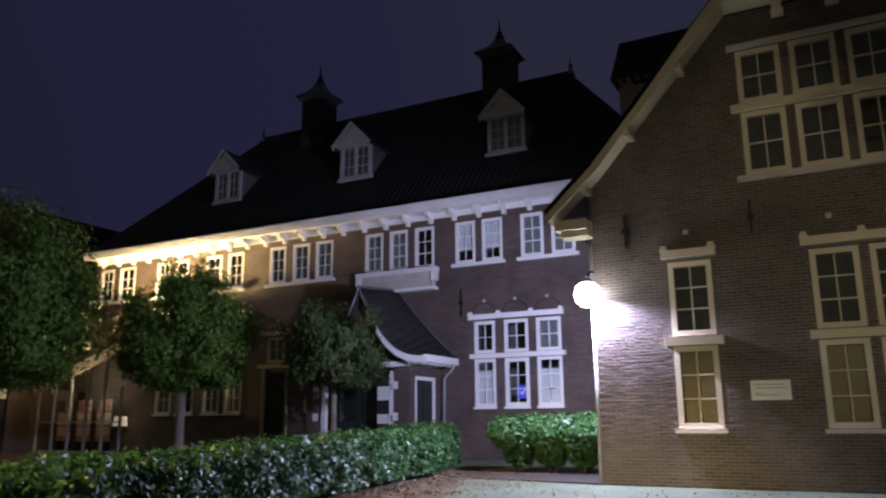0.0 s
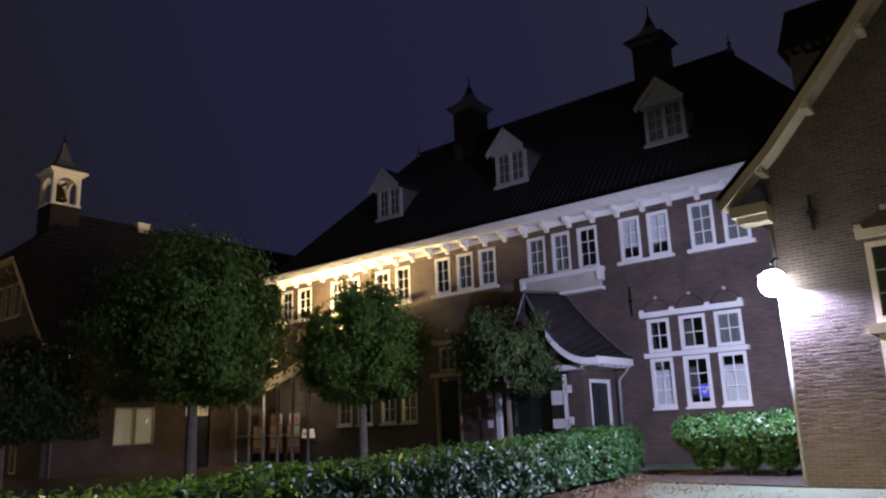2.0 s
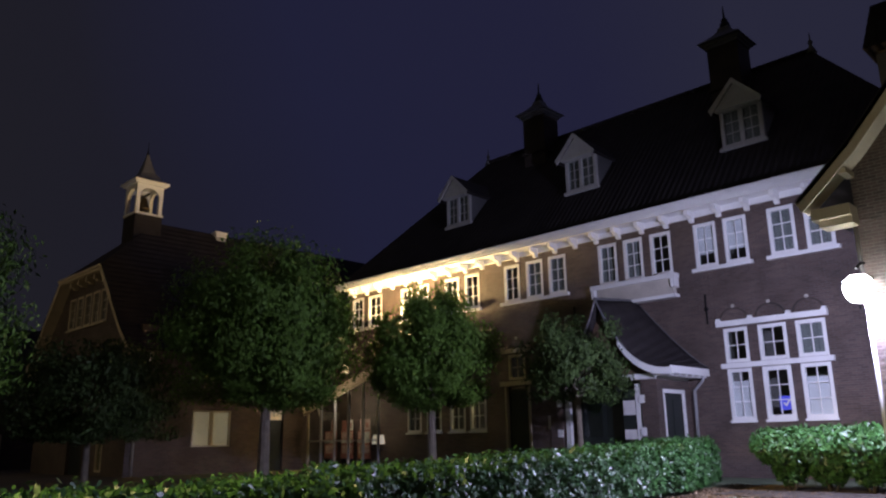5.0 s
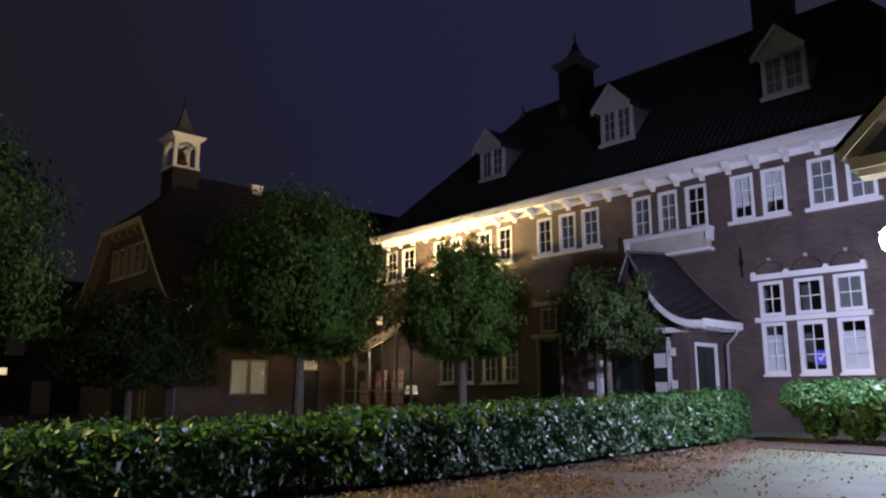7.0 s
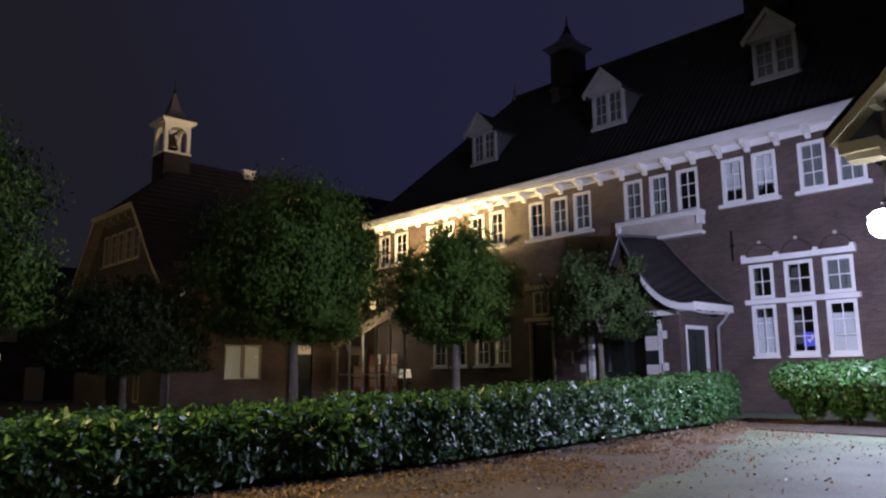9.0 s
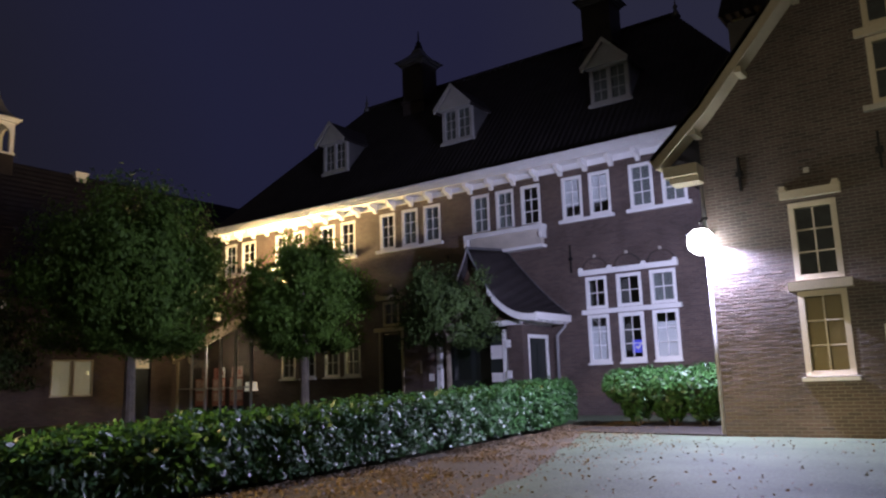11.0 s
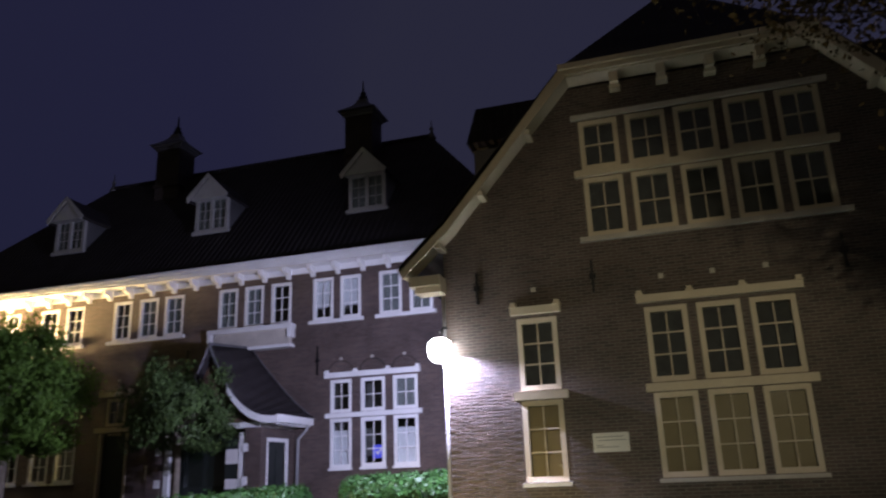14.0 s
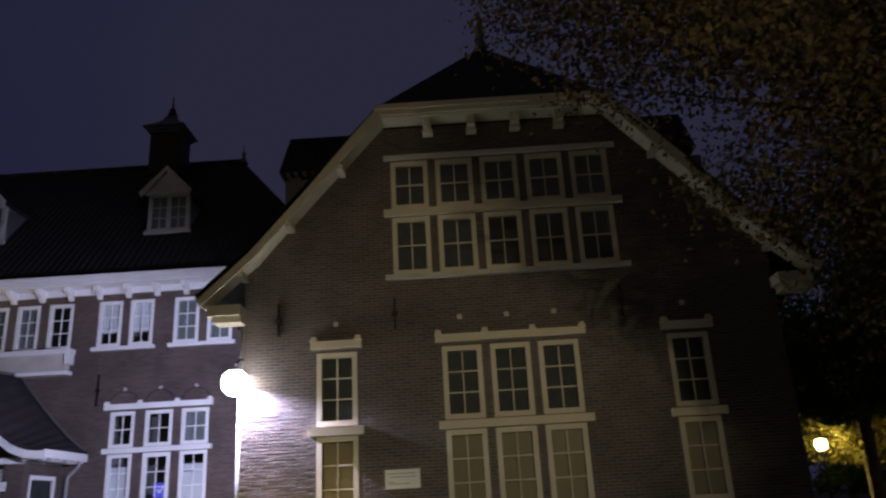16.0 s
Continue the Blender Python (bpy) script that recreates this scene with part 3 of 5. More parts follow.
holes += [(a, b, 1.62, 3.34) for a, b in GW]
for a, b in G:
    holes += [(a, b, 1.72, 3.31), (a, b, 3.50, 4.60)]
holes += [(-15.75, -14.5, 0.0, 3.3), (-15.55, -14.7, 3.55, 4.55)]
bm = bmesh.new()
cells(bm, -25.9, 0.34, -0.3, 8.65, D, D + 0.35, holes)
tagged(link("wall_main", bm, BRICK), "brown brick main facade with two rows of windows", "wall", kind="structure")
tagged(link("wall_main_end", boxes((-25.9, -25.55, D + 0.351, 18.0, -0.3, 8.75)), BRICK), "brown brick end wall of the main block", "wall", kind="structure")
tagged(link("interior_wall", boxes((-25.5, 11.0, D + 1.6, D + 1.7, 0, 8.7)), ROOMDARK), "dark-coloured backing wall for unlit rooms of the main block", "wall", kind="structure")
tagged(link("interior_wall", boxes((0.4, 10.9, 1.8, 1.9, 0, 9.3)), ROOMDARK), "dark-coloured backing wall for unlit rooms of the wing", "wall", kind="structure")
tagged(link("interior_floor", boxes((-25.5, -0.02, D + 0.36, D + 1.59, 5.2, 5.4)), ROOMDARK), "dark-coloured storey floor for unlit rooms of the main block", "floor", kind="structure")
tagged(link("interior_floor", boxes((0.4, 10.9, 0.36, 1.79, 5.2, 5.4)), ROOMDARK), "dark-coloured storey floor for unlit rooms of the wing", "floor", kind="structure")

for a, b, k in UPPER:
    bl = {"": None, "b": (CLOTH, 0, 1), "c": None, "h": (SHUTTER, 0.28, 1.0)}[k]
    window(a, b, 6.70, 8.22, D, 2, 3, WHITE, 0.11, 0.0, bl, label={"h": "white sash window with a half-drawn white blind", "b": "white sash window with grey curtains"}.get(k, "white sash window with dark panes"))
for i, (a, b) in enumerate(GW):
    window(a, b, 1.62, 3.34, D, 2, 3, WHITE, 0.10, 0.05, None, label="white ground-floor sash window with dark panes")
for i, (a, b) in enumerate(G):
    if i == 1:
        window(a, b, 1.72, 3.31, D, 2, 3, WHITE, 0.13, 0.02, None, label="white sash window with a blue notice behind glass")
    else:
        window(a, b, 1.72, 3.31, D, 2, 3, WHITE, 0.11, 0.02, (SHUTTER, 0.0, 0.80), label="white sash window with a nearly closed white blind")
    window(a, b, 3.50, 4.60, D, 2, 2, WHITE, 0.11, 0.0, (CLOTH, 0, 1) if i == 2 else None, label="white upper window with four panes")
for a, b in ((-25.7, -23.25), (-22.1, -20.0), (-19.18, -16.9), (-15.78, -12.38), (-7.32, -5.28), (-4.82, -2.66)):
    tagged(link("sill_ledge", boxes((a, b, D - 0.13, D - 0.002, 6.57, 6.685)), WHITE), "white-painted sill under upper windows", "sill", kind="structure")
lintel(-6.70, -3.28, 4.66, D, (-6.62, -5.58, -4.40, -3.36), WHITE, 0.17)
tagged(link("transom_ledge", boxes((-6.66, -3.26, D - 0.12, D - 0.002, 3.33, 3.48)), WHITE), "white timber transom between window rows", "ledge", kind="structure")
corbel_stones(D, ((-6.12, 5.3), (-4.98, 5.3), (-3.83, 5.3), (-15.1, 5.2)))
for x, z in ((-7.0, 5.3), (-2.4, 5.2), (-12.2, 5.6)):
    anchor(x, z, D, 1.0)


def brick_arches(y, places, r=0.42):
    for x, z in places:
        bm = bmesh.new()
        ring = [(x - r * math.cos(math.pi * k / 12), z + r * 0.85 * math.sin(math.pi * k / 12)) for k in range(13)]
        for a, b in zip(ring, ring[1:]):
            q = [(x + (p[0] - x) * 1.12, z + (p[1] - z) * 1.12) for p in (b, a)]
            prism(bm, [a, b, *q], y - 0.025, y - 0.002)
        tagged(link("relieving_arch", bm, DARKBRICK), "shallow dark brick relieving arch over a window", "arch", "relieving arches", kind="structure")


brick_arches(D, [((a + b) / 2, 4.86) for a, b in G])


def bay_panel():
    root = empty("bay_panel")
    part("panel", boxes((-11.0, -8.0, D - 0.22, D - 0.002, 5.95, 6.50)), STONE, root, "weathered grey panel")
    part("top_ledge", boxes((-11.22, -7.86, D - 0.36, D - 0.002, 6.50, 6.66)), WHITE, root)
    part("bottom_ledge", boxes((-11.15, -7.90, D - 0.32, D - 0.002, 5.84, 5.95)), WHITE, root)
    for x in (-11.14, -7.96):
        part("bracket", boxes((x - 0.07, x + 0.07, D - 0.34, D - 0.003, 6.18, 6.5)), WHITE, root)
    tagged(root, "white timber panel under three upper windows", "panel", kind="structure")


bay_panel()


def main_roof():
    bm = bmesh.new()
    x0, x1, r0, r1 = -26.0, 0.9, -20.6, -4.15
    z0, zr = 8.87, 15.45
    f = [bm.verts.new(p) for p in ((x0, 7.28, z0), (x1, 7.28, z0), (x1, 18.7, z0), (x0, 18.7, z0))]
    r = [bm.verts.new((r0, 13.0, zr)), bm.verts.new((r1, 13.0, zr))]
    bm.faces.new((f[0], f[1], r[1], r[0]))
    bm.faces.new((f[2], f[3], r[0], r[1]))
    bm.faces.new((f[3], f[0], r[0]))
    bm.faces.new((f[1], f[2], r[1]))
    bm.faces.new(f[::-1])
    tagged(link("roof_main", bm, TILE), "steep dark tiled hipped roof of the main block", "roof", kind="structure")
    bm = bmesh.new()
    tube(bm, [(r0, 13, zr + 0.03), (r1, 13, zr + 0.03)], 0.12)
    tagged(link("ridge_tiles", bm, TILE), "dark rounded ridge tiles", "ridge", kind="structure")
    for x in (r0, r1):
        bm = bmesh.new()
        lathe(bm, ((0.2, zr - 0.1), (0.1, zr + 0.15), (0.05, zr + 0.26), (0.1, zr + 0.36), (0.03, zr + 0.48), (0.01, zr + 0.78)), x, 13)
        tagged(link("roof_finial", bm, LEAD, smooth=True), "dark lead finial at the end of the main ridge", "finial")


main_roof()


def cornice():
    root = empty("eave_cornice")
    part("gutter", boxes((-25.9, -0.02, 7.16, 7.34, 8.69, 8.89), (-25.9, -0.02, 7.12, 7.16, 8.82, 8.91), (-25.9, -0.02, 7.2, 7.34, 8.60, 8.69)), WHITE, root)
    part("soffit", boxes((-25.9, -0.02, 7.342, 7.998, 8.66, 8.72)), WHITE, root)
    part("frieze", boxes((-25.9, -0.02, 7.93, 7.998, 8.46, 8.658)), WHITE, root)
    bm0 = bmesh.new()
    prism(bm0, [(7.42, 8.655), (7.928, 8.655), (7.928, 8.28), (7.80, 8.28), (7.74, 8.42), (7.48, 8.48)], -0.07, 0.07)
    for v in bm0.verts:
        v.co = Vector((v.co.y, v.co.x, v.co.z))
    first = part("bracket", bm0, WHITE, root)
    first.location.x = -25.3
    for i in range(1, 27):
        c = first.copy()
        scene.collection.objects.link(c)
        c.parent = root
        c.location.x = -25.3 + i * 0.955
    tagged(root, "white timber eaves cornice with gutter and brackets", "cornice", kind="structure")


cornice()


def dormer(x):
    """A small gabled roof dormer with a double casement."""
    root = empty("dormer_window", (x, 0, 0))
    w, y, z0, z1, zp = 0.74, 9.0, 10.88, 12.46, 13.18
    part("sill", boxes((-w - 0.08, w + 0.08, y - 0.08, y + 0.1, z0, z0 + 0.12)), DIMWHITE, root)
    part("frame", boxes((-w, -w + 0.13, y, y + 0.14, z0 + 0.12, z1), (w - 0.13, w, y, y + 0.14, z0 + 0.12, z1), (-w + 0.13, w - 0.13, y, y + 0.14, z1 - 0.16, z1), (-0.07, 0.07, y - 0.01, y + 0.12, z0 + 0.12, z1 - 0.16), (-w + 0.13, w - 0.13, y, y + 0.14, z0 + 0.12, z0 + 0.22)), DIMWHITE, root)
    for s in (-1, 1):
        xc = s * 0.34
        part("glazing_bar", boxes((xc - 0.012, xc + 0.012, y + 0.04, y + 0.08, z0 + 0.22, z1 - 0.16)), DIMWHITE, root)
        for k in (1, 2):
            z = z0 + 0.22 + k * 0.40
            part("glazing_bar", boxes((xc - 0.27, xc + 0.27, y + 0.04, y + 0.08, z - 0.012, z + 0.012)), DIMWHITE, root)
        part("pane", boxes((xc - 0.27, xc + 0.27, y + 0.055, y + 0.062, z0 + 0.22, z1 - 0.16)), GLASS, root).visible_shadow = False
        part("curtain", boxes((xc - 0.26, xc + 0.26, y + 0.18, y + 0.19, z0 + 0.2, z1 - 0.1)), CLOTH, root)
        part("cheek", boxes((min(s * w, s * (w - 0.05)), max(s * w, s * (w - 0.05)), y + 0.142, y + 2.4, z0 - 0.1, z1)), LEAD, root)
        bm = bmesh.new()
        prism(bm, [(s * (w + 0.18), z1 - 0.12), (0, zp + 0.12), (0, zp + 0.02), (s * (w + 0.14), z1 - 0.24)], y - 0.36, y + 3.6)
        part("roof", bm, TILE, root)
        bm = bmesh.new()
        prism(bm, [(s * (w + 0.20), z1 - 0.10), (0, zp + 0.15), (0, zp - 0.06), (s * (w + 0.12), z1 - 0.30)], y - 0.42, y - 0.365)
        part("bargeboard", bm, DIMWHITE, root)
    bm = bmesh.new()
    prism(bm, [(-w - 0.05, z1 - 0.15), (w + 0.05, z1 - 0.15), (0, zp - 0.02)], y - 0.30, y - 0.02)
    part("pediment", bm, DIMWHITE, root)
    tagged(root, "white gabled roof dormer with a double casement", "dormer", "roof dormers", kind="structure")


for x in (-5.55, -12.22, -19.1):
    dormer(x)


def chimney(x, y=12.2):
    """A slim stack with a moulded head under a swept lead cap and a pinnacle."""
    root = empty("chimney", (x, y, 0))
    part("stack", boxes((-0.62, 0.62, -0.56, 0.56, 13.2, 16.34), (-0.70, 0.70, -0.64, 0.64, 14.5, 14.60)), DARKBRICK, root)
    part("crown", boxes((-0.68, 0.68, -0.62, 0.62, 16.34, 16.44), (-0.76, 0.76, -0.70, 0.70, 16.44, 16.56)), LEAD, root)
    bm = bmesh.new()
    lathe(bm, ((1.22, 16.56), (1.16, 16.62), (0.88, 16.76), (0.56, 16.96), (0.36, 17.14), (0.30, 17.3)), 0, 0, 4, math.pi / 4)
    part("cap", bm, LEAD, root)
    bm = bmesh.new()
    lathe(bm, ((0.24, 17.28), (0.19, 17.5), (0.12, 17.58), (0.14, 17.66), (0.05, 17.78), (0.02, 18.3)), 0, 0, 8)
    part("finial", bm, IRON, root)
    tagged(root, "slim brick chimney, darkened to look unlit, under a pointed lead cap", "chimney", "chimneys", kind="structure")


chimney(-7.0)
chimney(-16.5)


# ---- porch on the main facade ----
def porch():
    root = empty("entrance_porch")
    x0, x1, y0 = -12.0, -7.9, 5.9
    # front and side brick piers
    part("brick_pier", boxes((x1 - 0.55, x1 + 0.02, y0, y0 + 0.3, 0, 3.02)), BRICK, root)
    part("brick_pier", boxes((x0, x0 + 0.5, y0, y0 + 0.3, 0, 3.02)), BRICK, root)
    part("brick_pier", boxes((x1 - 0.30, x1 + 0.02, y0 + 0.302, y0 + 0.38, 0, 3.02), (x1 - 0.30, x1 + 0.02, 7.62, 7.99, 0, 3.02), (x1 - 0.30, x1 + 0.02, y0 + 0.38, 7.62, 2.72, 3.02)), BRICK, root)
    part("door_frame", boxes((x1 - 0.02, x1 + 0.04, y0 + 0.36, y0 + 0.44, 0, 2.72), (x1 - 0.02, x1 + 0.04, 7.52, 7.64, 0, 2.72), (x1 - 0.02, x1 + 0.04, y0 + 0.44, 7.52, 2.60, 2.72)), WHITE, root)
    door = part("side_door", boxes((x1 - 0.12, x1 - 0.06, y0 + 0.44, 7.52, 0.02, 2.60)), DARKWOOD, root, "dark green panelled door")
    part("door_panel", boxes((x1 - 0.06, x1 - 0.03, y0 + 0.52, 6.85, 0.25, 1.0)), DARKWOOD, door)
    part("door_panel", boxes((x1 - 0.06, x1 - 0.03, y0 + 0.52, 6.85, 1.15, 2.4)), DARKWOOD, door)
    part("door_panel", boxes((x1 - 0.06, x1 - 0.03, 6.95, 7.42, 0.25, 2.4)), DARKWOOD, door)
    # front: white posts with notice boards and a dark double door
    part("post", boxes((x1 - 0.78, x1 - 0.62, y0 + 0.05, y0 + 0.2, 0, 2.9)), WHITE, root)
    part("post", boxes((x0 + 0.6, x0 + 0.78, y0 + 0.05, y0 + 0.2, 0, 2.9)), WHITE, root)
    part("side_board", boxes((x1 - 1.28, x1 - 0.80, y0 + 0.1, y0 + 0.16, 0.3, 2.75)), DARKWOOD, root)
    for z0, z1 in ((1.95, 2.4), (1.2, 1.5), (0.5, 0.95)):
        part("notice", boxes((x1 - 1.26, x1 - 0.82, y0 + 0.085, y0 + 0.098, z0, z1)), PAPER, root)
    for z in (0.35, 1.3, 2.3):
        part("stone_block", boxes((x1 - 0.62, x1 - 0.42, y0 - 0.02, y0 - 0.002, z, z + 0.25)), WHITE, root)
        part("stone_block", boxes((x0 + 0.30, x0 + 0.52, y0 - 0.02, y0 - 0.002, z, z + 0.25)), WHITE, root)
    dd = part("front_door", boxes((x0 + 0.8, x1 - 1.3, y0 + 0.6, y0 + 0.66, 0.02, 2.9)), DARKWOOD, root, "dark double door in shade")
    for a, b in ((x0 + 0.95, x0 + 1.7), (x0 + 1.9, x1 - 1.45)):
        part("door_panel", boxes((a, b, y0 + 0.57, y0 + 0.598, 0.3, 1.1)), DARKWOOD, dd)
        part("door_panel", boxes((a, b, y0 + 0.57, y0 + 0.598, 1.3, 2.6)), GLASS, dd)
    part("beam", boxes((x0, x1 + 0.02, y0 + 0.0, y0 + 0.25, 3.03, 3.2)), WHITE, root)
    part("beam", boxes((x1 - 0.2, x1 + 0.03, y0 + 0.252, 7.99, 3.03, 3.2)), WHITE, root)
    # swept gable roof: bell-shaped front edge, straighter where it meets the facade
    cx, n = -9.72, 11
    for s, xe in ((1, x1 + 0.72), (-1, 2 * cx - x1 - 0.5)):
        front, back = [], []
        for k in range(n):
            t = k / (n - 1)
            x = xe + (cx - xe) * t
            front.append((x, 5.62, 3.25 + 2.42 * t ** 2.5))
            back.append((x + 0.12 * s * t, 7.99, 3.36 + 2.50 * t ** 1.2))
        bm = bmesh.new()
        m = 7
        grid = [[bm.verts.new(Vector(a).lerp(Vector(b), q / m)) for q in range(m + 1)] for a, b in zip(front, back)]
        for u, v in zip(grid, grid[1:]):
            for q in range(m):
                bm.faces.new((u[q], u[q + 1], v[q + 1], v[q]))
        ob = part("roof_slope", bm, TILE, root, "swept dark tiled porch roof", True)
        sol = ob.modifiers.new("thickness", "SOLIDIFY")
        sol.thickness = 0.08
        bm = bmesh.new()
        for a, b in zip(front[:8], front[1:8]):
            prism(bm, [(a[0], a[2] + 0.07), (b[0], b[2] + 0.07), (b[0], b[2] - 0.15), (a[0], a[2] - 0.15)], 5.55, 5.615)
        part("bargeboard", bm, WHITE, root)
        bm = bmesh.new()
        tube(bm, [(a[0], a[1], a[2] + 0.06) for a in front[6:]], 0.05, 0.04, 6)
        part("verge_tiles", bm, LEAD, root)
        bm = bmesh.new()
        tube(bm, [(a[0], 7.95, a[2] + 0.06) for a in back], 0.05, 0.05, 6)
        part("flashing", bm, LEAD, root)
        bm = bmesh.new()
        for a, b in zip(front, front[1:]):
            prism(bm, [(a[0], 3.2), (b[0], 3.2), (b[0], max(3.21, b[2] - 0.1)), (a[0], max(3.205, a[2] - 0.1))], 5.92, 5.97)
        part("gable_board", bm, BROWNWOOD, root)
    bm = bmesh.new()
    tube(bm, [(cx, 5.6, 5.74), (cx + 0.1, 7.95, 5.94)], 0.07, 0.07, 6)
    part("ridge_tiles", bm, LEAD, root)
    part("fascia", boxes((x1 + 0.72, x1 + 0.78, 5.55, 7.99, 3.13, 3.36)), WHITE, root)
    part("fascia", boxes((x0 - 0.10, x0 - 0.04, 5.55, 7.99, 3.13, 3.36)), WHITE, root)
    part("soffit", boxes((x0 - 0.03, x1 + 0.715, 5.98, 7.98, 3.202, 3.235)), WHITE, root)
    for i in range(6):
        y = 5.7 + i * 0.42
        part("rafter_end", boxes((x1 + 0.05, x1 + 0.71, y, y + 0.09, 3.08, 3.2)), WHITE, root)
    tagged(root, "brick entrance porch with swept tiled roof and dark doors", "porch", kind="structure")


porch()


def downpipe(pts, name="downpipe", mat=PIPE, r=0.05):
    bm = bmesh.new()
    tube(bm, pts, r, r, 10)
    tagged(link(name, bm, mat, smooth=True), "pale zinc downpipe fixed to brickwork", "downpipe", kind="structure")


downpipe([(-7.22, 7.75, 3.2), (-7.28, 7.8, 3.0), (-7.62, 7.86, 2.7), (-7.66, 7.86, 0.0)])
downpipe([(-0.10, 0.25, 5.4), (-0.10, 0.22, 2.0), (-0.10, 0.22, 0.0)], r=0.045)


def tall_doorway():
    root = empty("door_1")
    for x in (-15.75, -14.58):
        part("jamb", boxes((x, x + 0.09, D - 0.06, D + 0.1, 0, 3.3)), CREAM, root)
    part("leaf", boxes((-15.65, -14.6, D + 0.12, D + 0.17, 0, 3.2)), DARKWOOD, root)
    part("transom", boxes((-15.95, -14.35, D - 0.12, D - 0.002, 3.33, 3.5)), CREAM, root)
    tagged(root, "tall dark door with cream jambs and transom", "door", kind="structure")


tall_doorway()
window(-15.55, -14.70, 3.55, 4.55, D, 2, 2, CREAM, 0.1, 0.0, None, label="cream-framed window over the tall door")
lintel(-15.85, -14.40, 4.62, D, (-15.75, -14.5), CREAM)


def window_notice():
    root = empty("window_notice", (-5.0, D + 0.045, 1.98))
    part("sheet", boxes((-0.02, 0.36, 0, 0.004, 0, 0.42)), BLUE, root)
    bm = bmesh.new()
    prism(bm, [(0.08, 0.20), (0.12, 0.24), (0.17, 0.18), (0.27, 0.33), (0.31, 0.30), (0.17, 0.10)], -0.003, -0.0005)
    part("tick_mark", bm, PAPER, root)
    tagged(root, "blue notice sheet fixed inside a window", "notice")


window_notice()


def wall_notice(x, z, w, h):
    root = empty("wall_notice", (x, D - 0.012, z))
    part("board", boxes((0, w, 0, 0.010, 0, h)), PAPER, root)
    part("mark", boxes((0.05, w - 0.05, -0.003, -0.0005, h * 0.6, h * 0.66), (0.05, w * 0.7, -0.003, -0.0005, h * 0.4, h * 0.45)), INK, root)
    tagged(root, "white notice sheet on the brick wall by the porch", "notice", "wall notices")


wall_notice(-13.69, 1.62, 0.42, 0.48)
wall_notice(-13.36, 2.17, 0.24, 0.24)


# ---- corner lamp on the gable ----
def corner_lamp():
    root = empty("wall_lamp", LAMP)
    bm = bmesh.new()
    tube(bm, [(0.07, 0.30, 0.52), (0.04, 0.2, 0.52), (0, 0, 0.38)], 0.025)
    part("bracket", bm, IRON, root)
    # unseen hood, sized to cut the lamplight reaching the high dormers
    bm = bmesh.new()
    lathe(bm, ((0.03, 0.25), (0.22, 0.22), (0.28, 0.19), (0.275, 0.185)), -0.06, 0.20, 20)
    part("hood_blocker", bm, IRON, root, "unseen black hood added to cut upward light")
    # unseen plate added to keep lamplight off the gable above
    bm = bmesh.new()
    prism(bm, [(-0.06, 0.065), (0.22, -0.10), (0.22, -0.09), (-0.06, 0.075)], -0.02, 0.296)
    part("side_blocker", bm, IRON, root)
    # globe is oversized so that its disc stands in for glare
    bm = bmesh.new()
    lathe(bm, ((0.14, 0.24), (0.23, 0.16), (0.27, 0.02), (0.24, -0.14), (0.14, -0.24), (0.03, -0.27)), 0, 0, 20)
    g = part("globe", bm, LAMPGLOW, root, "glowing white lamp globe, widened for its glare", True)
    g.visible_shadow = False
    tagged(root, "glaring white lamp on the brick corner", "wall lamp")


corner_lamp()


def uplight(x):
    root = empty("floodlight", (x, 7.42, 5.5))
    part("housing", boxes((-0.16, 0.16, -0.1, 0.1, -0.22, -0.06)), IRON, root)
    part("arm", boxes((-0.03, 0.03, 0.1, 0.575, -0.2, -0.14)), IRON, root)
    part("lens", boxes((-0.14, 0.14, -0.08, 0.08, -0.058, -0.04)), WARMGLOW, root).visible_shadow = False
    tagged(root, "warm floodlight on the facade shining up", "floodlight", "facade floodlights")


for up_x in UPLIGHTS:
    uplight(up_x)

# ---- left gable wing ----
LX, LY = -33.8, -1.9
SINK = -0.45
lholes = []
for i in range(5):
    lholes.append((LX - 2.4 + i * 1.0, LX - 1.6 + i * 1.0, 7.35, 8.95))
lholes += [(LX - 0.9, LX + 0.9, 0.0, 2.9), (LX + 2.6, LX + 3.3, 0.6, 3.0)]
gable_front(LX, LY, lholes, "wall_gable_west").location.z = SINK
gable_roof(LX, LY - 0.56, 20.0, LY + 3.0, "roof_wing_west", 13.15).location.z = SINK
bargeboards(LX, LY - 0.5, CREAM, "bargeboards").location.z = SINK
for i in range(5):
    window(LX - 2.4 + i, LX - 1.6 + i, 7.35 + SINK, 8.95 + SINK, LY, 2, 3, CREAM, 0.1, 0.05, None, label="cream attic window of the far gable")
tagged(link("door_2", boxes((LX - 0.9, LX + 0.9, LY + 0.15, LY + 0.22, 0, 2.5)), DARKWOOD), "dark wide door in the far gable", "door", kind="structure")
window(LX + 2.6, LX + 3.3, 0.6 + SINK, 3.0 + SINK, LY, 1, 3, CREAM, 0.08, 0.0, (BLIND, 0, 1), label="narrow cream window with drawn blind")
SX = LX + HALF
bm = bmesh.new()
for a, b, c, d in ((LY + 0.351, 1.0, -0.3, 6.4), (1.0, 2.95, -0.3, 1.15), (1.0, 2.95, 2.75, 6.4), (2.95, 4.5, -0.3, 6.4), (4.5, 5.8, 2.85, 6.4), (5.8, 20.0, -0.3, 6.4)):
    box(bm, SX - 0.35, SX, a, b, c, d)
tagged(link("wall_wing_west", bm, BRICK), "brown brick courtyard wall of the far wing", "wall", kind="structure")
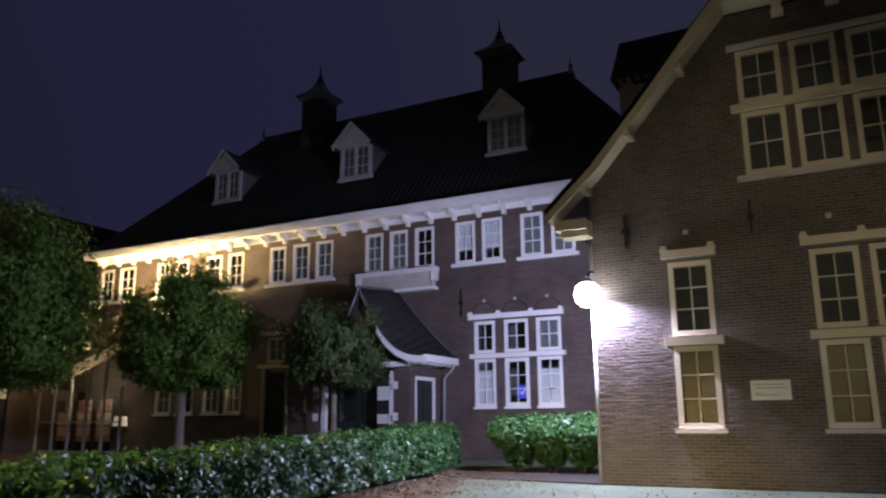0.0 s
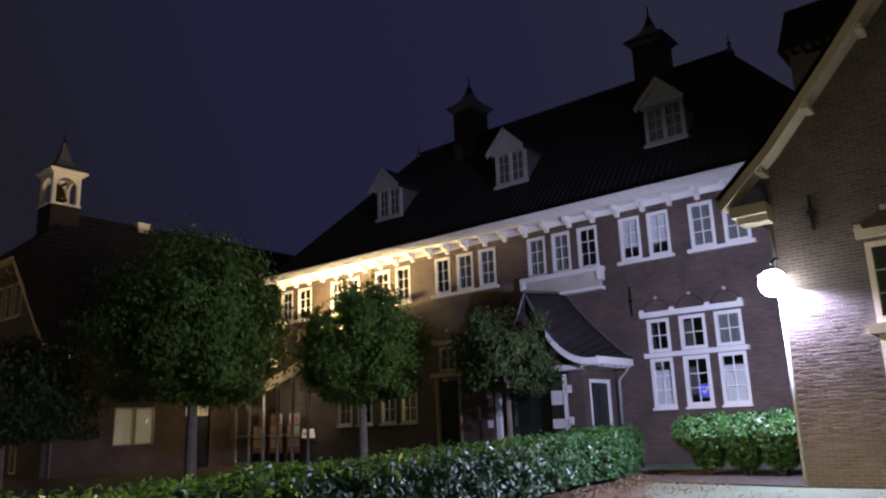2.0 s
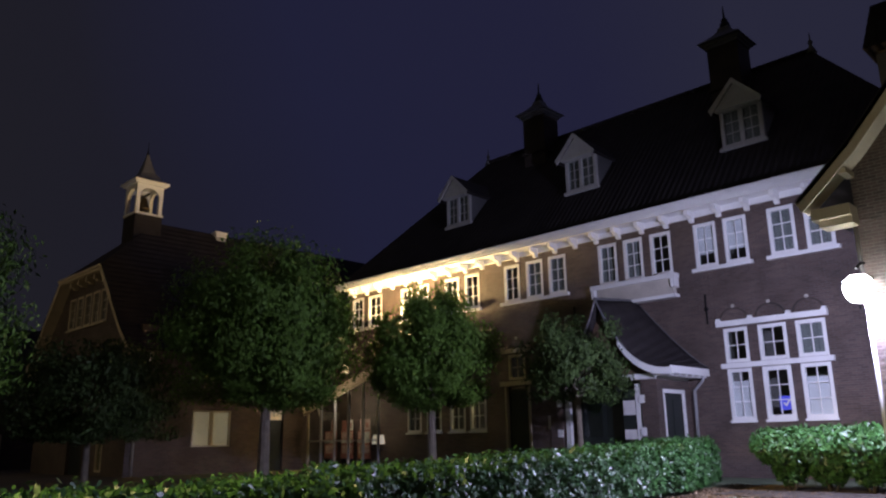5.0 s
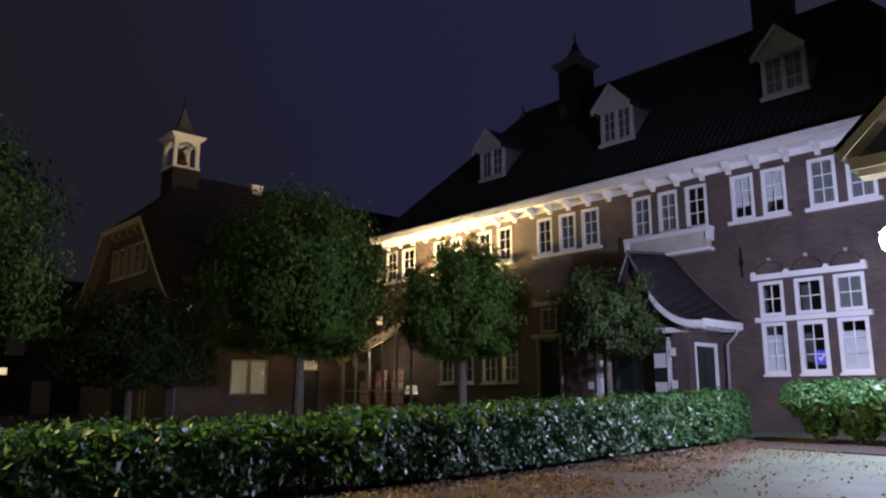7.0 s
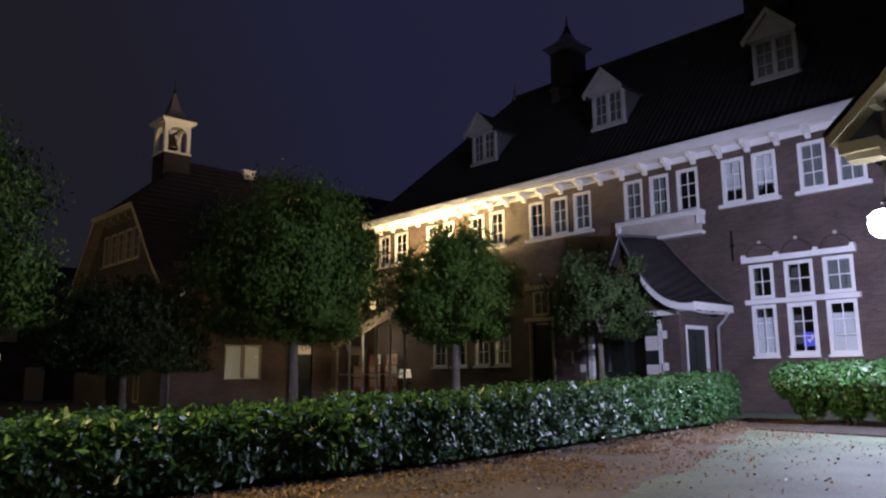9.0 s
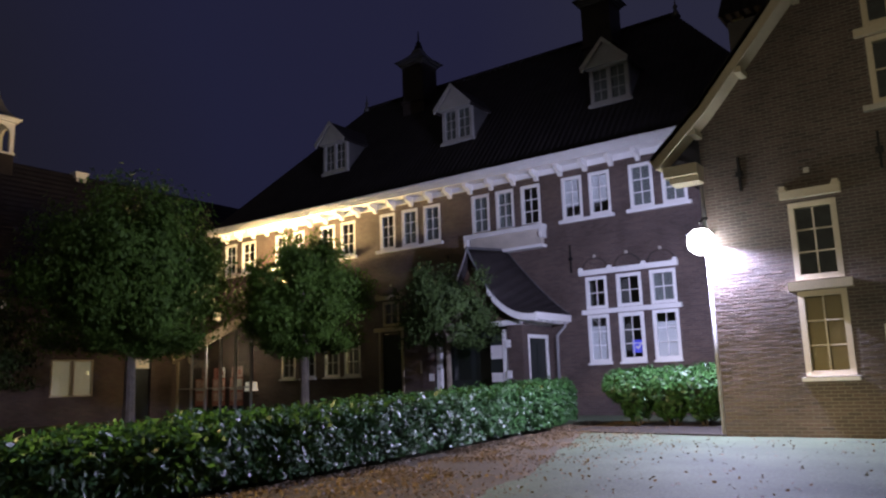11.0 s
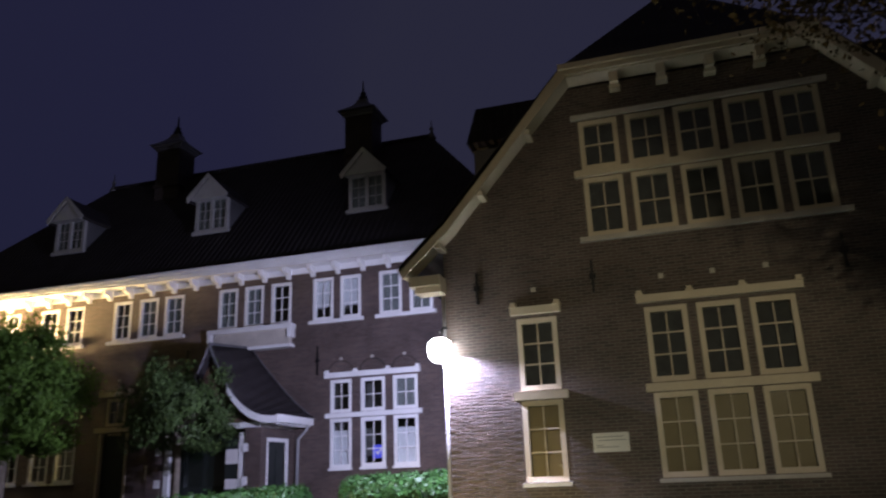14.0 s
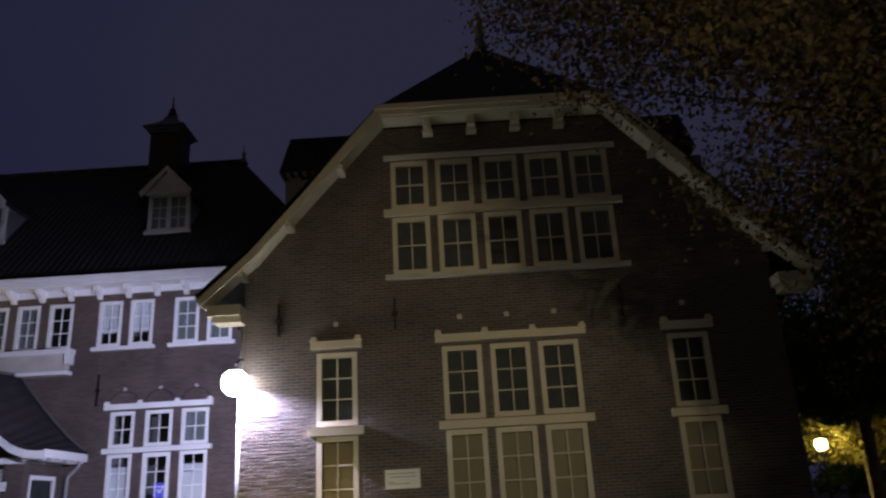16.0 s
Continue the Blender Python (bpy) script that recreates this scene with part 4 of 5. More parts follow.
tagged(link("interior_wall", boxes((SX - 1.5, SX - 1.4, LY + 0.4, 19, 0, 6.2)), ROOMDARK), "dark-coloured backing wall for unlit rooms of the far wing", "wall", kind="structure")
for y in (1.03, 1.99):
    window(y, y + 0.94, 1.15, 2.75, SX, 1, 1, CREAM, 0.07, 0.0, (LITBLIND, 0, 1), facing="x", label="cream window with a pale lit blind")
tagged(link("door_3", boxes((SX - 0.2, SX - 0.12, 4.5, 5.8, 0, 2.3)), DARKWOOD), "dark courtyard door under a pale transom", "door", kind="structure")
tagged(link("transom_window", boxes((SX - 0.2, SX - 0.12, 4.52, 5.78, 2.36, 2.80)), LITBLIND), "pale transom light over the courtyard door", "window", kind="structure")
downpipe([(SX + 0.1, LY + 0.3, 5.3), (SX + 0.1, LY + 0.3, 0)])


def wall_light(place):
    root = empty("wall_light", place)
    part("plate", boxes((-0.06, 0.0, -0.07, 0.07, -0.1, 0.1)), IRON, root)
    bm = bmesh.new()
    lathe(bm, ((0.05, -0.12), (0.13, 0.12), (0.11, 0.16), (0.03, 0.2)), 0.12, 0, 10)
    part("shade", bm, ROOMGLOW, root)
    tagged(root, "small pale wall light on the far wing", "wall light")


wall_light((SX + 0.06, -1.2, 4.9))


def belfry():
    root = empty("belfry", (LX, 0.42, -0.36))
    K = 0.75
    part("base", boxes((-0.95, 0.95, -0.95, 0.95, 11.0, 13.2)), TILE, root)
    for x in (-0.8, 0.8):
        for y in (-0.8, 0.8):
            part("post", boxes((x - 0.13, x + 0.13, y - 0.13, y + 0.13, 13.2, 15.25)), WHITE, root)
    part("floor_plate", boxes((-1.0, 1.0, -1.0, 1.0, 13.2, 13.33)), WHITE, root)
    for m in (pose(0, 0, 0), pose(0, 0, 0, 0, 0, 90), pose(0, 0, 0, 0, 0, 180), pose(0, 0, 0, 0, 0, 270)):
        bm = bmesh.new()
        n = 10
        for k in range(n):
            a0, a1 = math.pi * k / n, math.pi * (k + 1) / n
            p = [(-0.67 * math.cos(a), 14.45 + 0.6 * math.sin(a)) for a in (a0, a1)]
            prism(bm, [p[0], p[1], (p[1][0], 15.25), (p[0][0], 15.25)], -0.9, -0.72)
        for v in bm.verts:
            v.co = m @ v.co
        part("arch", bm, WHITE, root)
    part("cornice", boxes((-1.12, 1.12, -1.12, 1.12, 15.25, 15.36), (-1.24, 1.24, -1.24, 1.24, 15.36, 15.5)), WHITE, root)
    bm = bmesh.new()
    lathe(bm, ((1.62, 15.5), (1.1, 15.8), (0.62, 16.3), (0.32, 17.0), (0.1, 17.6)), 0, 0, 4, math.pi / 4)
    part("spire", bm, LEAD, root)
    bm = bmesh.new()
    lathe(bm, ((0.06, 17.55), (0.1, 17.7), (0.03, 17.85), (0.015, 18.5)), 0, 0, 8)
    part("finial", bm, IRON, root)
    bm = bmesh.new()
    lathe(bm, ((0.44, 13.75), (0.38, 13.9), (0.27, 14.2), (0.2, 14.5), (0.06, 14.62)), 0, 0, 16)
    part("bell", bm, BRONZE, root, "dark bronze bell", True)
    part("bell_yoke", boxes((-0.8, 0.8, -0.06, 0.06, 14.62, 14.75)), DARKWOOD, root)
    for ob in root.children:
        for v in ob.data.vertices:
            v.co = Vector((v.co.x * K, v.co.y * K, 13.2 + (v.co.z - 13.2) * (0.80 if v.co.z > 13.2 else 1.0)))
    tagged(root, "white open belfry with arches, bell and pointed roof", "belfry", kind="structure")


belfry()


def roof_vent():
    root = empty("roof_vent", (LX + 0.1, 4.8, -0.45))
    part("collar", boxes((-0.24, 0.24, -0.28, 0.28, 12.4, 12.95)), PIPE, root)
    part("cap", boxes((-0.28, 0.28, -0.33, 0.33, 12.95, 13.2)), WHITE, root)
    part("lid", boxes((-0.33, 0.33, -0.38, 0.38, 13.2, 13.26)), WHITE, root)
    tagged(root, "pale boxy vent on the far ridge", "roof vent")


roof_vent()


# ---- glazed lean-to between the wings ----
def glazed_lobby():
    root = empty("glazed_lobby")
    xa, xb, y = -27.6, -22.3, 6.9
    za, zb = 2.75, 4.3
    zt = lambda x: za + (zb - za) * (x - xa) / (xb - xa)
    xs = [xa + (xb - xa) * k / 5 for k in range(6)]
    for k, x in enumerate(xs):
        part("mullion", boxes((x - 0.045, x + 0.045, y - 0.05, y + 0.05, 0, zt(x) - 0.1)), CREAM if k == 0 else PIPE, root)
    for x0, x1 in zip(xs, xs[1:]):
        part("rail", boxes((x0 + 0.046, x1 - 0.046, y - 0.03, y + 0.03, 1.3, 1.36)), PIPE, root)
        part("rail", boxes((x0 + 0.046, x1 - 0.046, y - 0.04, y + 0.04, 0.0, 0.12)), PIPE, root)
        bm = bmesh.new()
        prism(bm, [(x0 + 0.045, 0.12), (x1 - 0.045, 0.12), (x1 - 0.045, zt(x1) - 0.1), (x0 + 0.045, zt(x0) - 0.1)], y - 0.005, y + 0.005)
        bmesh.ops.recalc_face_normals(bm, faces=bm.faces)
        part("pane", bm, GLASS, root).visible_shadow = False
    for dy in (0.0, 0.28, 0.56, 0.84):
        bm = bmesh.new()
        up = dy * 0.95
        prism(bm, [(xa - 0.35, zt(xa) - 0.16 + up), (xb + 0.1, zt(xb) + up), (xb + 0.1, zt(xb) + 0.08 + up), (xa - 0.35, zt(xa) - 0.08 + up)], y - 0.06 + dy, y + 0.06 + dy)
        part("rafter", bm, CREAM, root)
    for dy, xe, ze in ((0.0, -28.15, 3.2), (0.9, -28.15, 3.3)):
        bm = bmesh.new()
        prism(bm, [(xa - 0.35, za - 0.2), (xa - 0.35, za), (xe, ze), (xe, ze - 0.14)], y - 0.06 + dy, y + 0.06 + dy)
        part("rafter", bm, CREAM, root)
    tagged(root, "glazed entrance lobby with slanting cream roof beams", "lobby", kind="structure")


glazed_lobby()


def poster_stand(x, y, k):
    root = empty("poster_board", (x, y, 0))
    part("board", boxes((-0.47, 0.47, 0, 0.03, 0.5, 1.80)), REDPAPER, root)
    part("sheet", boxes((-0.44, 0.44, -0.006, -0.002, 1.22, 1.30)), PAPER, root, "white paper strip")
    part("sheet", boxes((-0.40, -0.02, -0.006, -0.002, 1.38, 1.74)), PINKPAPER, root)
    part("sheet", boxes((0.04, 0.42, -0.006, -0.002, 1.36, 1.72)), PAPER if k == 2 else PINKPAPER, root)
    part("sheet", boxes((-0.38, 0.40, -0.006, -0.002, 0.74, 1.12)), PINKPAPER, root)
    part("header", boxes((0.02 if k != 2 else -0.3, 0.44, 0.0, 0.02, 1.81, 2.30)), PAPER if k == 1 else PINKPAPER, root)
    part("picture", boxes((0.12, 0.32, -0.006, -0.002, 1.92, 2.14)), REDPAPER, root)
    if k == 1:
        part("sheet", boxes((-0.42, -0.06, 0.0, 0.02, 1.81, 2.28)), REDPAPER, root)
    part("foot", boxes((-0.3, -0.24, -0.1, 0.2, 0, 0.5)), IRON, root)
    part("foot", boxes((0.24, 0.3, -0.1, 0.2, 0, 0.5)), IRON, root)
    tagged(root, "red and white poster board inside the glazed lobby", "poster board", "poster boards")


for k, x in enumerate((-26.80, -25.50, -24.22)):
    poster_stand(x, 7.66, k)


def pendant(x):
    root = empty("pendant_lamp", (x, 8.9, 2.5))
    part("cord", boxes((-0.008, 0.008, -0.008, 0.008, 0.1, 2.68)), IRON, root)
    bm = bmesh.new()
    lathe(bm, ((0.02, 0.14), (0.09, 0.05), (0.10, -0.03), (0.04, -0.08)), 0, 0, 10)
    part("globe", bm, WARMGLOW, root, "small glowing globe", True)
    tagged(root, "small lit pendant lamp behind a ground-floor window", "pendant lamp", "pendant lamps")


for x in (-17.5, -17.05):
    pendant(x)


def table_lamp():
    root = empty("table_lamp", (-22.75, 7.3, 0))
    part("stand", boxes((-0.25, 0.25, -0.2, 0.2, 0.9, 0.94), (-0.03, 0.03, -0.03, 0.03, 0.0, 1.25)), IRON, root)
    bm = bmesh.new()
    lathe(bm, ((0.30, 1.15), (0.24, 1.55), (0.22, 1.55)), 0, 0, 14)
    part("shade", bm, ROOMGLOW, root, "glowing pale lamp shade")
    tagged(root, "pale shaded lamp standing inside the lobby glass", "lamp")


table_lamp()


def lobby_fill_lamp():
    # made-up globe and arm for the fill light on the lobby beams
    root = empty("wall_lamp", (-27.3, 6.4, 4.9))
    part("arm", boxes((-0.86, 0.0, -0.03, 0.03, 0.1, 0.14)), IRON, root)
    bm = bmesh.new()
    lathe(bm, ((0.03, 0.12), (0.12, 0.06), (0.13, -0.05), (0.05, -0.12)), 0, 0, 12)
    part("globe", bm, WARMGLOW, root, "glowing warm globe", True).visible_shadow = False
    tagged(root, "added warm globe lamp, hidden by a tree, lighting the lobby beams", "wall lamp")


lobby_fill_lamp()
bm = bmesh.new()
cells(bm, SX + 0.002, -25.902, -0.3, 6.2, 8.9, 9.2, [(SX + 0.4, -26.1, 4.7, 5.2)])
tagged(link("wall_link", bm, BRICK), "brick link wall behind the glazed lobby", "wall", kind="structure")
for k in range(5):
    x = SX + 0.4 + k * 0.43
    tagged(link("clerestory_pane", boxes((x + 0.02, x + 0.41, 9.0, 9.02, 4.72, 5.18)), LITWINDOW), "lit pane of a low clerestory strip", "window", "clerestory panes", kind="structure")
tagged(link("roof_link", boxes((SX + 0.002, -25.902, 8.6, 14.0, 6.2, 6.4)), TILE), "flat dark roof of the link", "roof", kind="structure")


# ---- hedges, bush, trees ----
def hedge_line(t):
    """Front foot of the hedge from its far end to where it leaves the view."""
    pts = ((-5.35, 4.3), (-4.9, 2.4), (-4.35, 0.7), (-3.95, -3.0), (-3.4, -6.5), (-3.2, -9.5), (-3.2, -13.0), (-3.2, -17.5))
    k = t * (len(pts) - 1)
    i = min(int(k), len(pts) - 2)
    f = k - i
    return (pts[i][0] + (pts[i + 1][0] - pts[i][0]) * f, pts[i][1] + (pts[i + 1][1] - pts[i][1]) * f)


def hedge():
    root = empty("hedge", (-4.6, -6, 0))
    rng = np.random.default_rng(5)
    WIDTH = 1.7
    bm = bmesh.new()
    rows = []
    N = 40
    for i in range(N + 1):
        t = i / N
        x, y = hedge_line(t)
        h = 1.10 - 0.50 * t ** 1.4
        rows.append([bm.verts.new((px + 4.6, y + 6 + (0.12 if i == N else -0.12 if i == 0 else 0), pz)) for px, pz in
                     ((x - 0.16, 0.12), (x - 0.14 + rng.normal(0, 0.03), h - 0.22), (x - 0.28, h - 0.1 + rng.normal(0, 0.02)), (x - WIDTH + 0.25, h - 0.1), (x - WIDTH + 0.12, 0.1))])
    for u, v in zip(rows, rows[1:]):
        for k in range(4):
            bm.faces.new((u[k], u[k + 1], v[k + 1], v[k]))
    bm.faces.new(rows[0])
    bm.faces.new(rows[-1][::-1])
    # black core gives the hedge its inner shade by colour
    part("dark_core", bm, HEDGECORE, root)
    n = 84000
    t = rng.uniform(0, 1, n) ** 0.9
    xy = np.array([hedge_line(v) for v in t])
    h = 1.10 - 0.50 * t ** 1.4 + 0.05 * np.sin(t * 61) * np.sin(t * 23 + 1) + 0.03 * np.sin(t * 190) + rng.normal(0, 0.045, n)
    face = rng.uniform(0, 1, n)
    p, q = np.zeros((n, 3)), np.zeros((n, 3))
    front = face < 0.52
    top = (face >= 0.52) & (face < 0.93)
    end = face >= 0.93
    z = rng.uniform(0.06, 1, n) ** 0.8 * h
    bulge = 0.09 * np.sin(xy[:, 1] * 2.1) * np.sin(xy[:, 1] * 0.9 + 2) + 0.07 * np.sin(xy[:, 1] * 7.3 + 3 * z) * np.sin(z * 9 + xy[:, 1] * 3.1)
    p[:, 0] = xy[:, 0] + bulge + rng.normal(0, 0.075, n) - 0.10 * (z / h) ** 4 - 0.05
    p[:, 1], p[:, 2] = xy[:, 1], z
    q[:] = (1, 0, 0.35)
    u = rng.uniform(0, 1, n)
    p[top, 0] = (xy[:, 0] - WIDTH * u)[top]
    p[top, 2] = (h + rng.normal(0, 0.035, n) - 0.12 * (np.abs(u - 0.5) * 2) ** 6)[top]
    q[top] = (0.15, 0, 1)
    p[end, 0] = (-5.35 - WIDTH * u)[end]
    p[end, 1] = (4.3 + 0.1 * np.sin(u * 9) + rng.normal(0, 0.07, n))[end]
    q[end] = (0, 1, 0.4)
    p[:, 0] += 4.6
    p[:, 1] += 6
    leaf_mesh("leaves", HEDGELEAF, p, q, 0.108, root, "", 0.38, 0.5)
    tagged(root, "long clipped laurel hedge with glossy dark green leaves", "hedge")


hedge()


def bush():
    """Three rounded laurels grown into one, leafy almost to the soil, on short stems."""
    root = empty("clipped_bush", (-2.15, 2.7, 0))
    rng = np.random.default_rng(8)
    spots = ((-0.70, -0.05, 0.82), (0.10, 0.12, 0.90), (0.95, 0.0, 0.84))
    for sx, sy, _ in spots:
        for k in range(3):
            bm = bmesh.new()
            dx, dy = 0.16 * math.cos(k * 2.1 + sx), 0.16 * math.sin(k * 2.1 + sx)
            tube(bm, [(sx + dx * 0.3, sy + dy * 0.3, 0.0), (sx + dx, sy + dy, 0.25), (sx + dx * 2.2, sy + dy * 2.2, 0.6)], 0.035, 0.02, 6)
            part("stem", bm, DARKBARK, root)
    points, normals = [], []
    for sx, sy, r in spots:
        bm = bmesh.new()
        bmesh.ops.create_icosphere(bm, subdivisions=3, radius=1.0)
        for v in bm.verts:
            d = v.co.normalized()
            k = (0.84 + 0.14 * noise.noise(d * 3.5 + Vector((sx, 0, 0)))) * (0.72 + 0.28 * min(1.0, d.z + 0.5))
            v.co = Vector((sx + d.x * r * 0.92 * k, sy + d.y * r * 0.95 * k, 0.78 + d.z * (0.54 if d.z > 0 else 0.60) * k))
        part("dark_core", bm, HEDGECORE, root)
        n = 5200
        d = rng.normal(0, 1, (n, 3))
        d /= np.linalg.norm(d, axis=1)[:, None]
        e = np.sign(d) * np.abs(d) ** 0.8
        k = 1.0 + rng.normal(0, 0.06, n)[:, None] + 0.07 * np.sin(d[:, :1] * 9 + sx) * np.sin(d[:, 2:] * 8)
        # lower leaves drawn in and thinned so the black core reads as shade
        points.append(e * k * np.array([r * 0.95, r, 0.60]) * np.stack([0.50 + 0.50 * np.clip(d[:, 2] * 2.2 + 0.6, 0, 1)] * 2 + [np.ones(n)], 1) + np.array([sx, sy, 0.80]))
        normals.append(d)
    p, q = np.concatenate(points), np.concatenate(normals)
    keep = (p[:, 2] > 0.10 + 0.06 * np.sin(p[:, 0] * 5)) & ((p[:, 2] > 0.62) | (rng.uniform(0, 1, len(p)) < 0.45))
    leaf_mesh("leaves", HEDGELEAF, p[keep], q[keep], 0.135, root, "", 0.38, 0.4)
    tagged(root, "rounded clipped laurel bush beside the gable corner", "bush")


bush()


def tree(x, y, crown_z, rx, rz, leaves, seed, mat=TREELEAF, label="", size=0.125, trunk=0.13, n_c=170):
    root = empty("tree", (x, y, 0))
    rng = np.random.default_rng(seed)
    rnd = random.Random(seed)
    bm = bmesh.new()
    top = crown_z - rz * 0.2
    tube(bm, [(0, 0, -0.05), (0.02, 0.01, 0.25), (0.03, 0.0, crown_z * 0.4), (0.0, 0.03, top)], trunk * 1.15, trunk * 0.6, 10)
    part("trunk", bm, BARK, root)
    for k in range(9):
        az, el = k * 2.4 + rnd.random(), rnd.uniform(0.1, 1.2)
        r = rnd.uniform(0.55, 0.85)
        tip = Vector((math.cos(az) * math.cos(el) * rx * r, math.sin(az) * math.cos(el) * rx * r, crown_z + (math.sin(el) - 0.35) * rz * r))
        st = Vector((0.0, 0.02, crown_z - rz * rnd.uniform(0.25, 0.8)))
        bm = bmesh.new()
        tube(bm, [st, st.lerp(tip, 0.5) + Vector((0, 0, 0.12)), tip], trunk * 0.42, 0.02, 6)
        part("limb", bm, BARK, root)
    cen = rng.normal(0, 1, (n_c, 3))
    cen /= np.linalg.norm(cen, axis=1)[:, None]
    cen *= rng.uniform(0.45, 1.04, n_c)[:, None]
    idx = rng.integers(0, n_c, leaves)
    off = rng.normal(0, 1, (leaves, 3))
    off /= np.linalg.norm(off, axis=1)[:, None]
    off *= (rng.uniform(0, 1, leaves) ** 0.45 * rng.uniform(0.16, 0.30, leaves))[:, None]
    d = cen[idx] + off
    p = d * np.array([rx, rx, rz])
    low = p[:, 2] < -0.55 * rz
    p[low, 2] = -0.55 * rz + (p[low, 2] + 0.55 * rz) * 0.45
    p[:, 2] += crown_z
    leaf_mesh("crown", mat, p, off * 2.0 + cen[idx] * 0.9, size, root, "", 0.36, 1.2)
    tagged(root, label, "tree", "courtyard trees")
    return root


tree(-17.85, -1.75, 4.66, 3.16, 3.1, 60000, 11, label="courtyard tree with a broad clipped green crown", size=0.18, trunk=0.21, n_c=220)
tree(-14.43, 2.52, 4.02, 2.08, 2.25, 40000, 12, label="courtyard tree with a round green crown near the facade", size=0.16, trunk=0.17)
tree(-9.6, 4.1, 3.38, 1.74, 1.62, 13000, 13, SHADELEAF, "small courtyard tree before the porch, thin crown darkened as if shaded", 0.15, 0.12, 90)
tree(-10.8, -13.2, 3.5, 1.95, 2.15, 27000, 14, label="courtyard tree with dark green crown in shade", trunk=0.13)
tree(-22.5, -5.6, 2.75, 2.9, 2.0, 22000, 15, SHADELEAF, "dark tree in shade before the far gable", 0.18, 0.15)


# ---- overhanging autumn tree beside the gable ----
def autumn_tree():
    root = empty("tree", (13.2, -6.8, 0))
    rng = np.random.default_rng(21)
    rnd = random.Random(21)
    bm = bmesh.new()
    tube(bm, [(0, 0, -0.05), (0.05, 0.1, 1.5), (-0.05, 0.1, 3.5), (-0.2, 0.2, 6.2), (-0.3, 0.2, 9.0)], 0.28, 0.10, 10)
    part("trunk", bm, DARKBARK, root)
    tips = []
    for k in range(44):
        reach = rnd.uniform(1.5, 7.6)
        side = -1 if k % 4 else 0.5
        low = max(3.6, 3.5 + max(0.0, reach - 4.2) * 0.95)
        tip = Vector((side * reach, rnd.uniform(-2.2, 2.2), rnd.uniform(low, 9.8)))
        st = Vector((-0.1, 0.15, max(3.0, tip.z - 1.0 - 0.25 * reach)))
        mid = st.lerp(tip, 0.5) + Vector((0, 0, 0.3))
        bm = bmesh.new()
        tube(bm, [st, mid, tip], 0.05, 0.01, 6)
        part("limb", bm, DARKBARK, root)
        for f in (0.35, 0.5, 0.62, 0.74, 0.85, 0.93, 1.0):
            tips.append(st.lerp(tip, f) + Vector((0, 0, 0.3 * (1 - abs(2 * f - 1)))))
    for k in range(16):
        tip = Vector((rnd.uniform(-4.2, 1.5), rnd.uniform(-1.5, 2.0), rnd.uniform(4.4, 7.4)))
        st = Vector((-0.1, 0.15, max(3.0, tip.z - 1.4)))
        bm = bmesh.new()
        tube(bm, [st, st.lerp(tip, 0.5) + Vector((0, 0, 0.25)), tip], 0.04, 0.01, 6)
        part("limb", bm, DARKBARK, root)
        for f in (0.5, 0.65, 0.8, 0.9, 1.0):
            tips.append(st.lerp(tip, f))
    tips = np.array([list(t) for t in tips])
    n = 92000
    idx = rng.integers(0, len(tips), n)
    off = rng.normal(0, 0.36, (n, 3))
    p = tips[idx] + off
    leaf_mesh("crown", AUTUMNLEAF, p, off + np.array([0, 0, 0.3]), 0.098, root, "", 0.55, 0.8)
    tagged(root, "tall tree with thinning brown autumn leaves near the gable", "tree")


autumn_tree()


def street_lamp(x, y, h, label):
    root = empty("street_lamp", (x, y, 0))
    bm = bmesh.new()
    tube(bm, [(0, 0, -0.05), (0, 0, h * 0.5), (0, 0, h)], 0.07, 0.05, 10)
    part("post", bm, IRON, root)
    bm = bmesh.new()
    lathe(bm, ((0.05, h), (0.2, h + 0.05), (0.24, h + 0.3), (0.18, h + 0.42), (0.05, h + 0.45)), 0, 0, 12)
    g = part("lantern", bm, WARMGLOW, root, "glowing warm lantern", True)
    g.visible_shadow = False
    tagged(root, label, "street lamp")


street_lamp(10.4, -31.4, 5.4, "tall street lamp with warm lantern by the yard")
street_lamp(-4.5, -25.5, 5.95, "unseen street lamp placed to light the hedge")
# post and lantern made up to carry the far gable's fill light
street_lamp(-30.0, -27.0, 5.35, "unseen street lamp added to light the far gable")
street_lamp(18.3, 15.3, 2.6, "low warm garden lamp beyond the gable")
tree(20.6, 16.8, 3.4, 2.3, 1.9, 5500, 31, YELLOWLEAF, "far yellow-leaved tree beside a garden lamp", 0.2, 0.12)
tree(16.5, 8.0, 6.3, 3.6, 4.3, 36000, 33, TREELEAF, "tall dark tree standing behind the gable wing", 0.22, 0.2)


for x, y, z, r, k in ((24.5, 27.0, 3.6, 4.2, 51), (31.5, 25.0, 3.9, 4.4, 52), (19.5, 33.0, 3.6, 4.2, 53)):
    tree(x, y, z, r, 3.7, 12000, k, TREELEAF, "dark leafy tree beyond the garden lamp", 0.34, 0.2, 120)


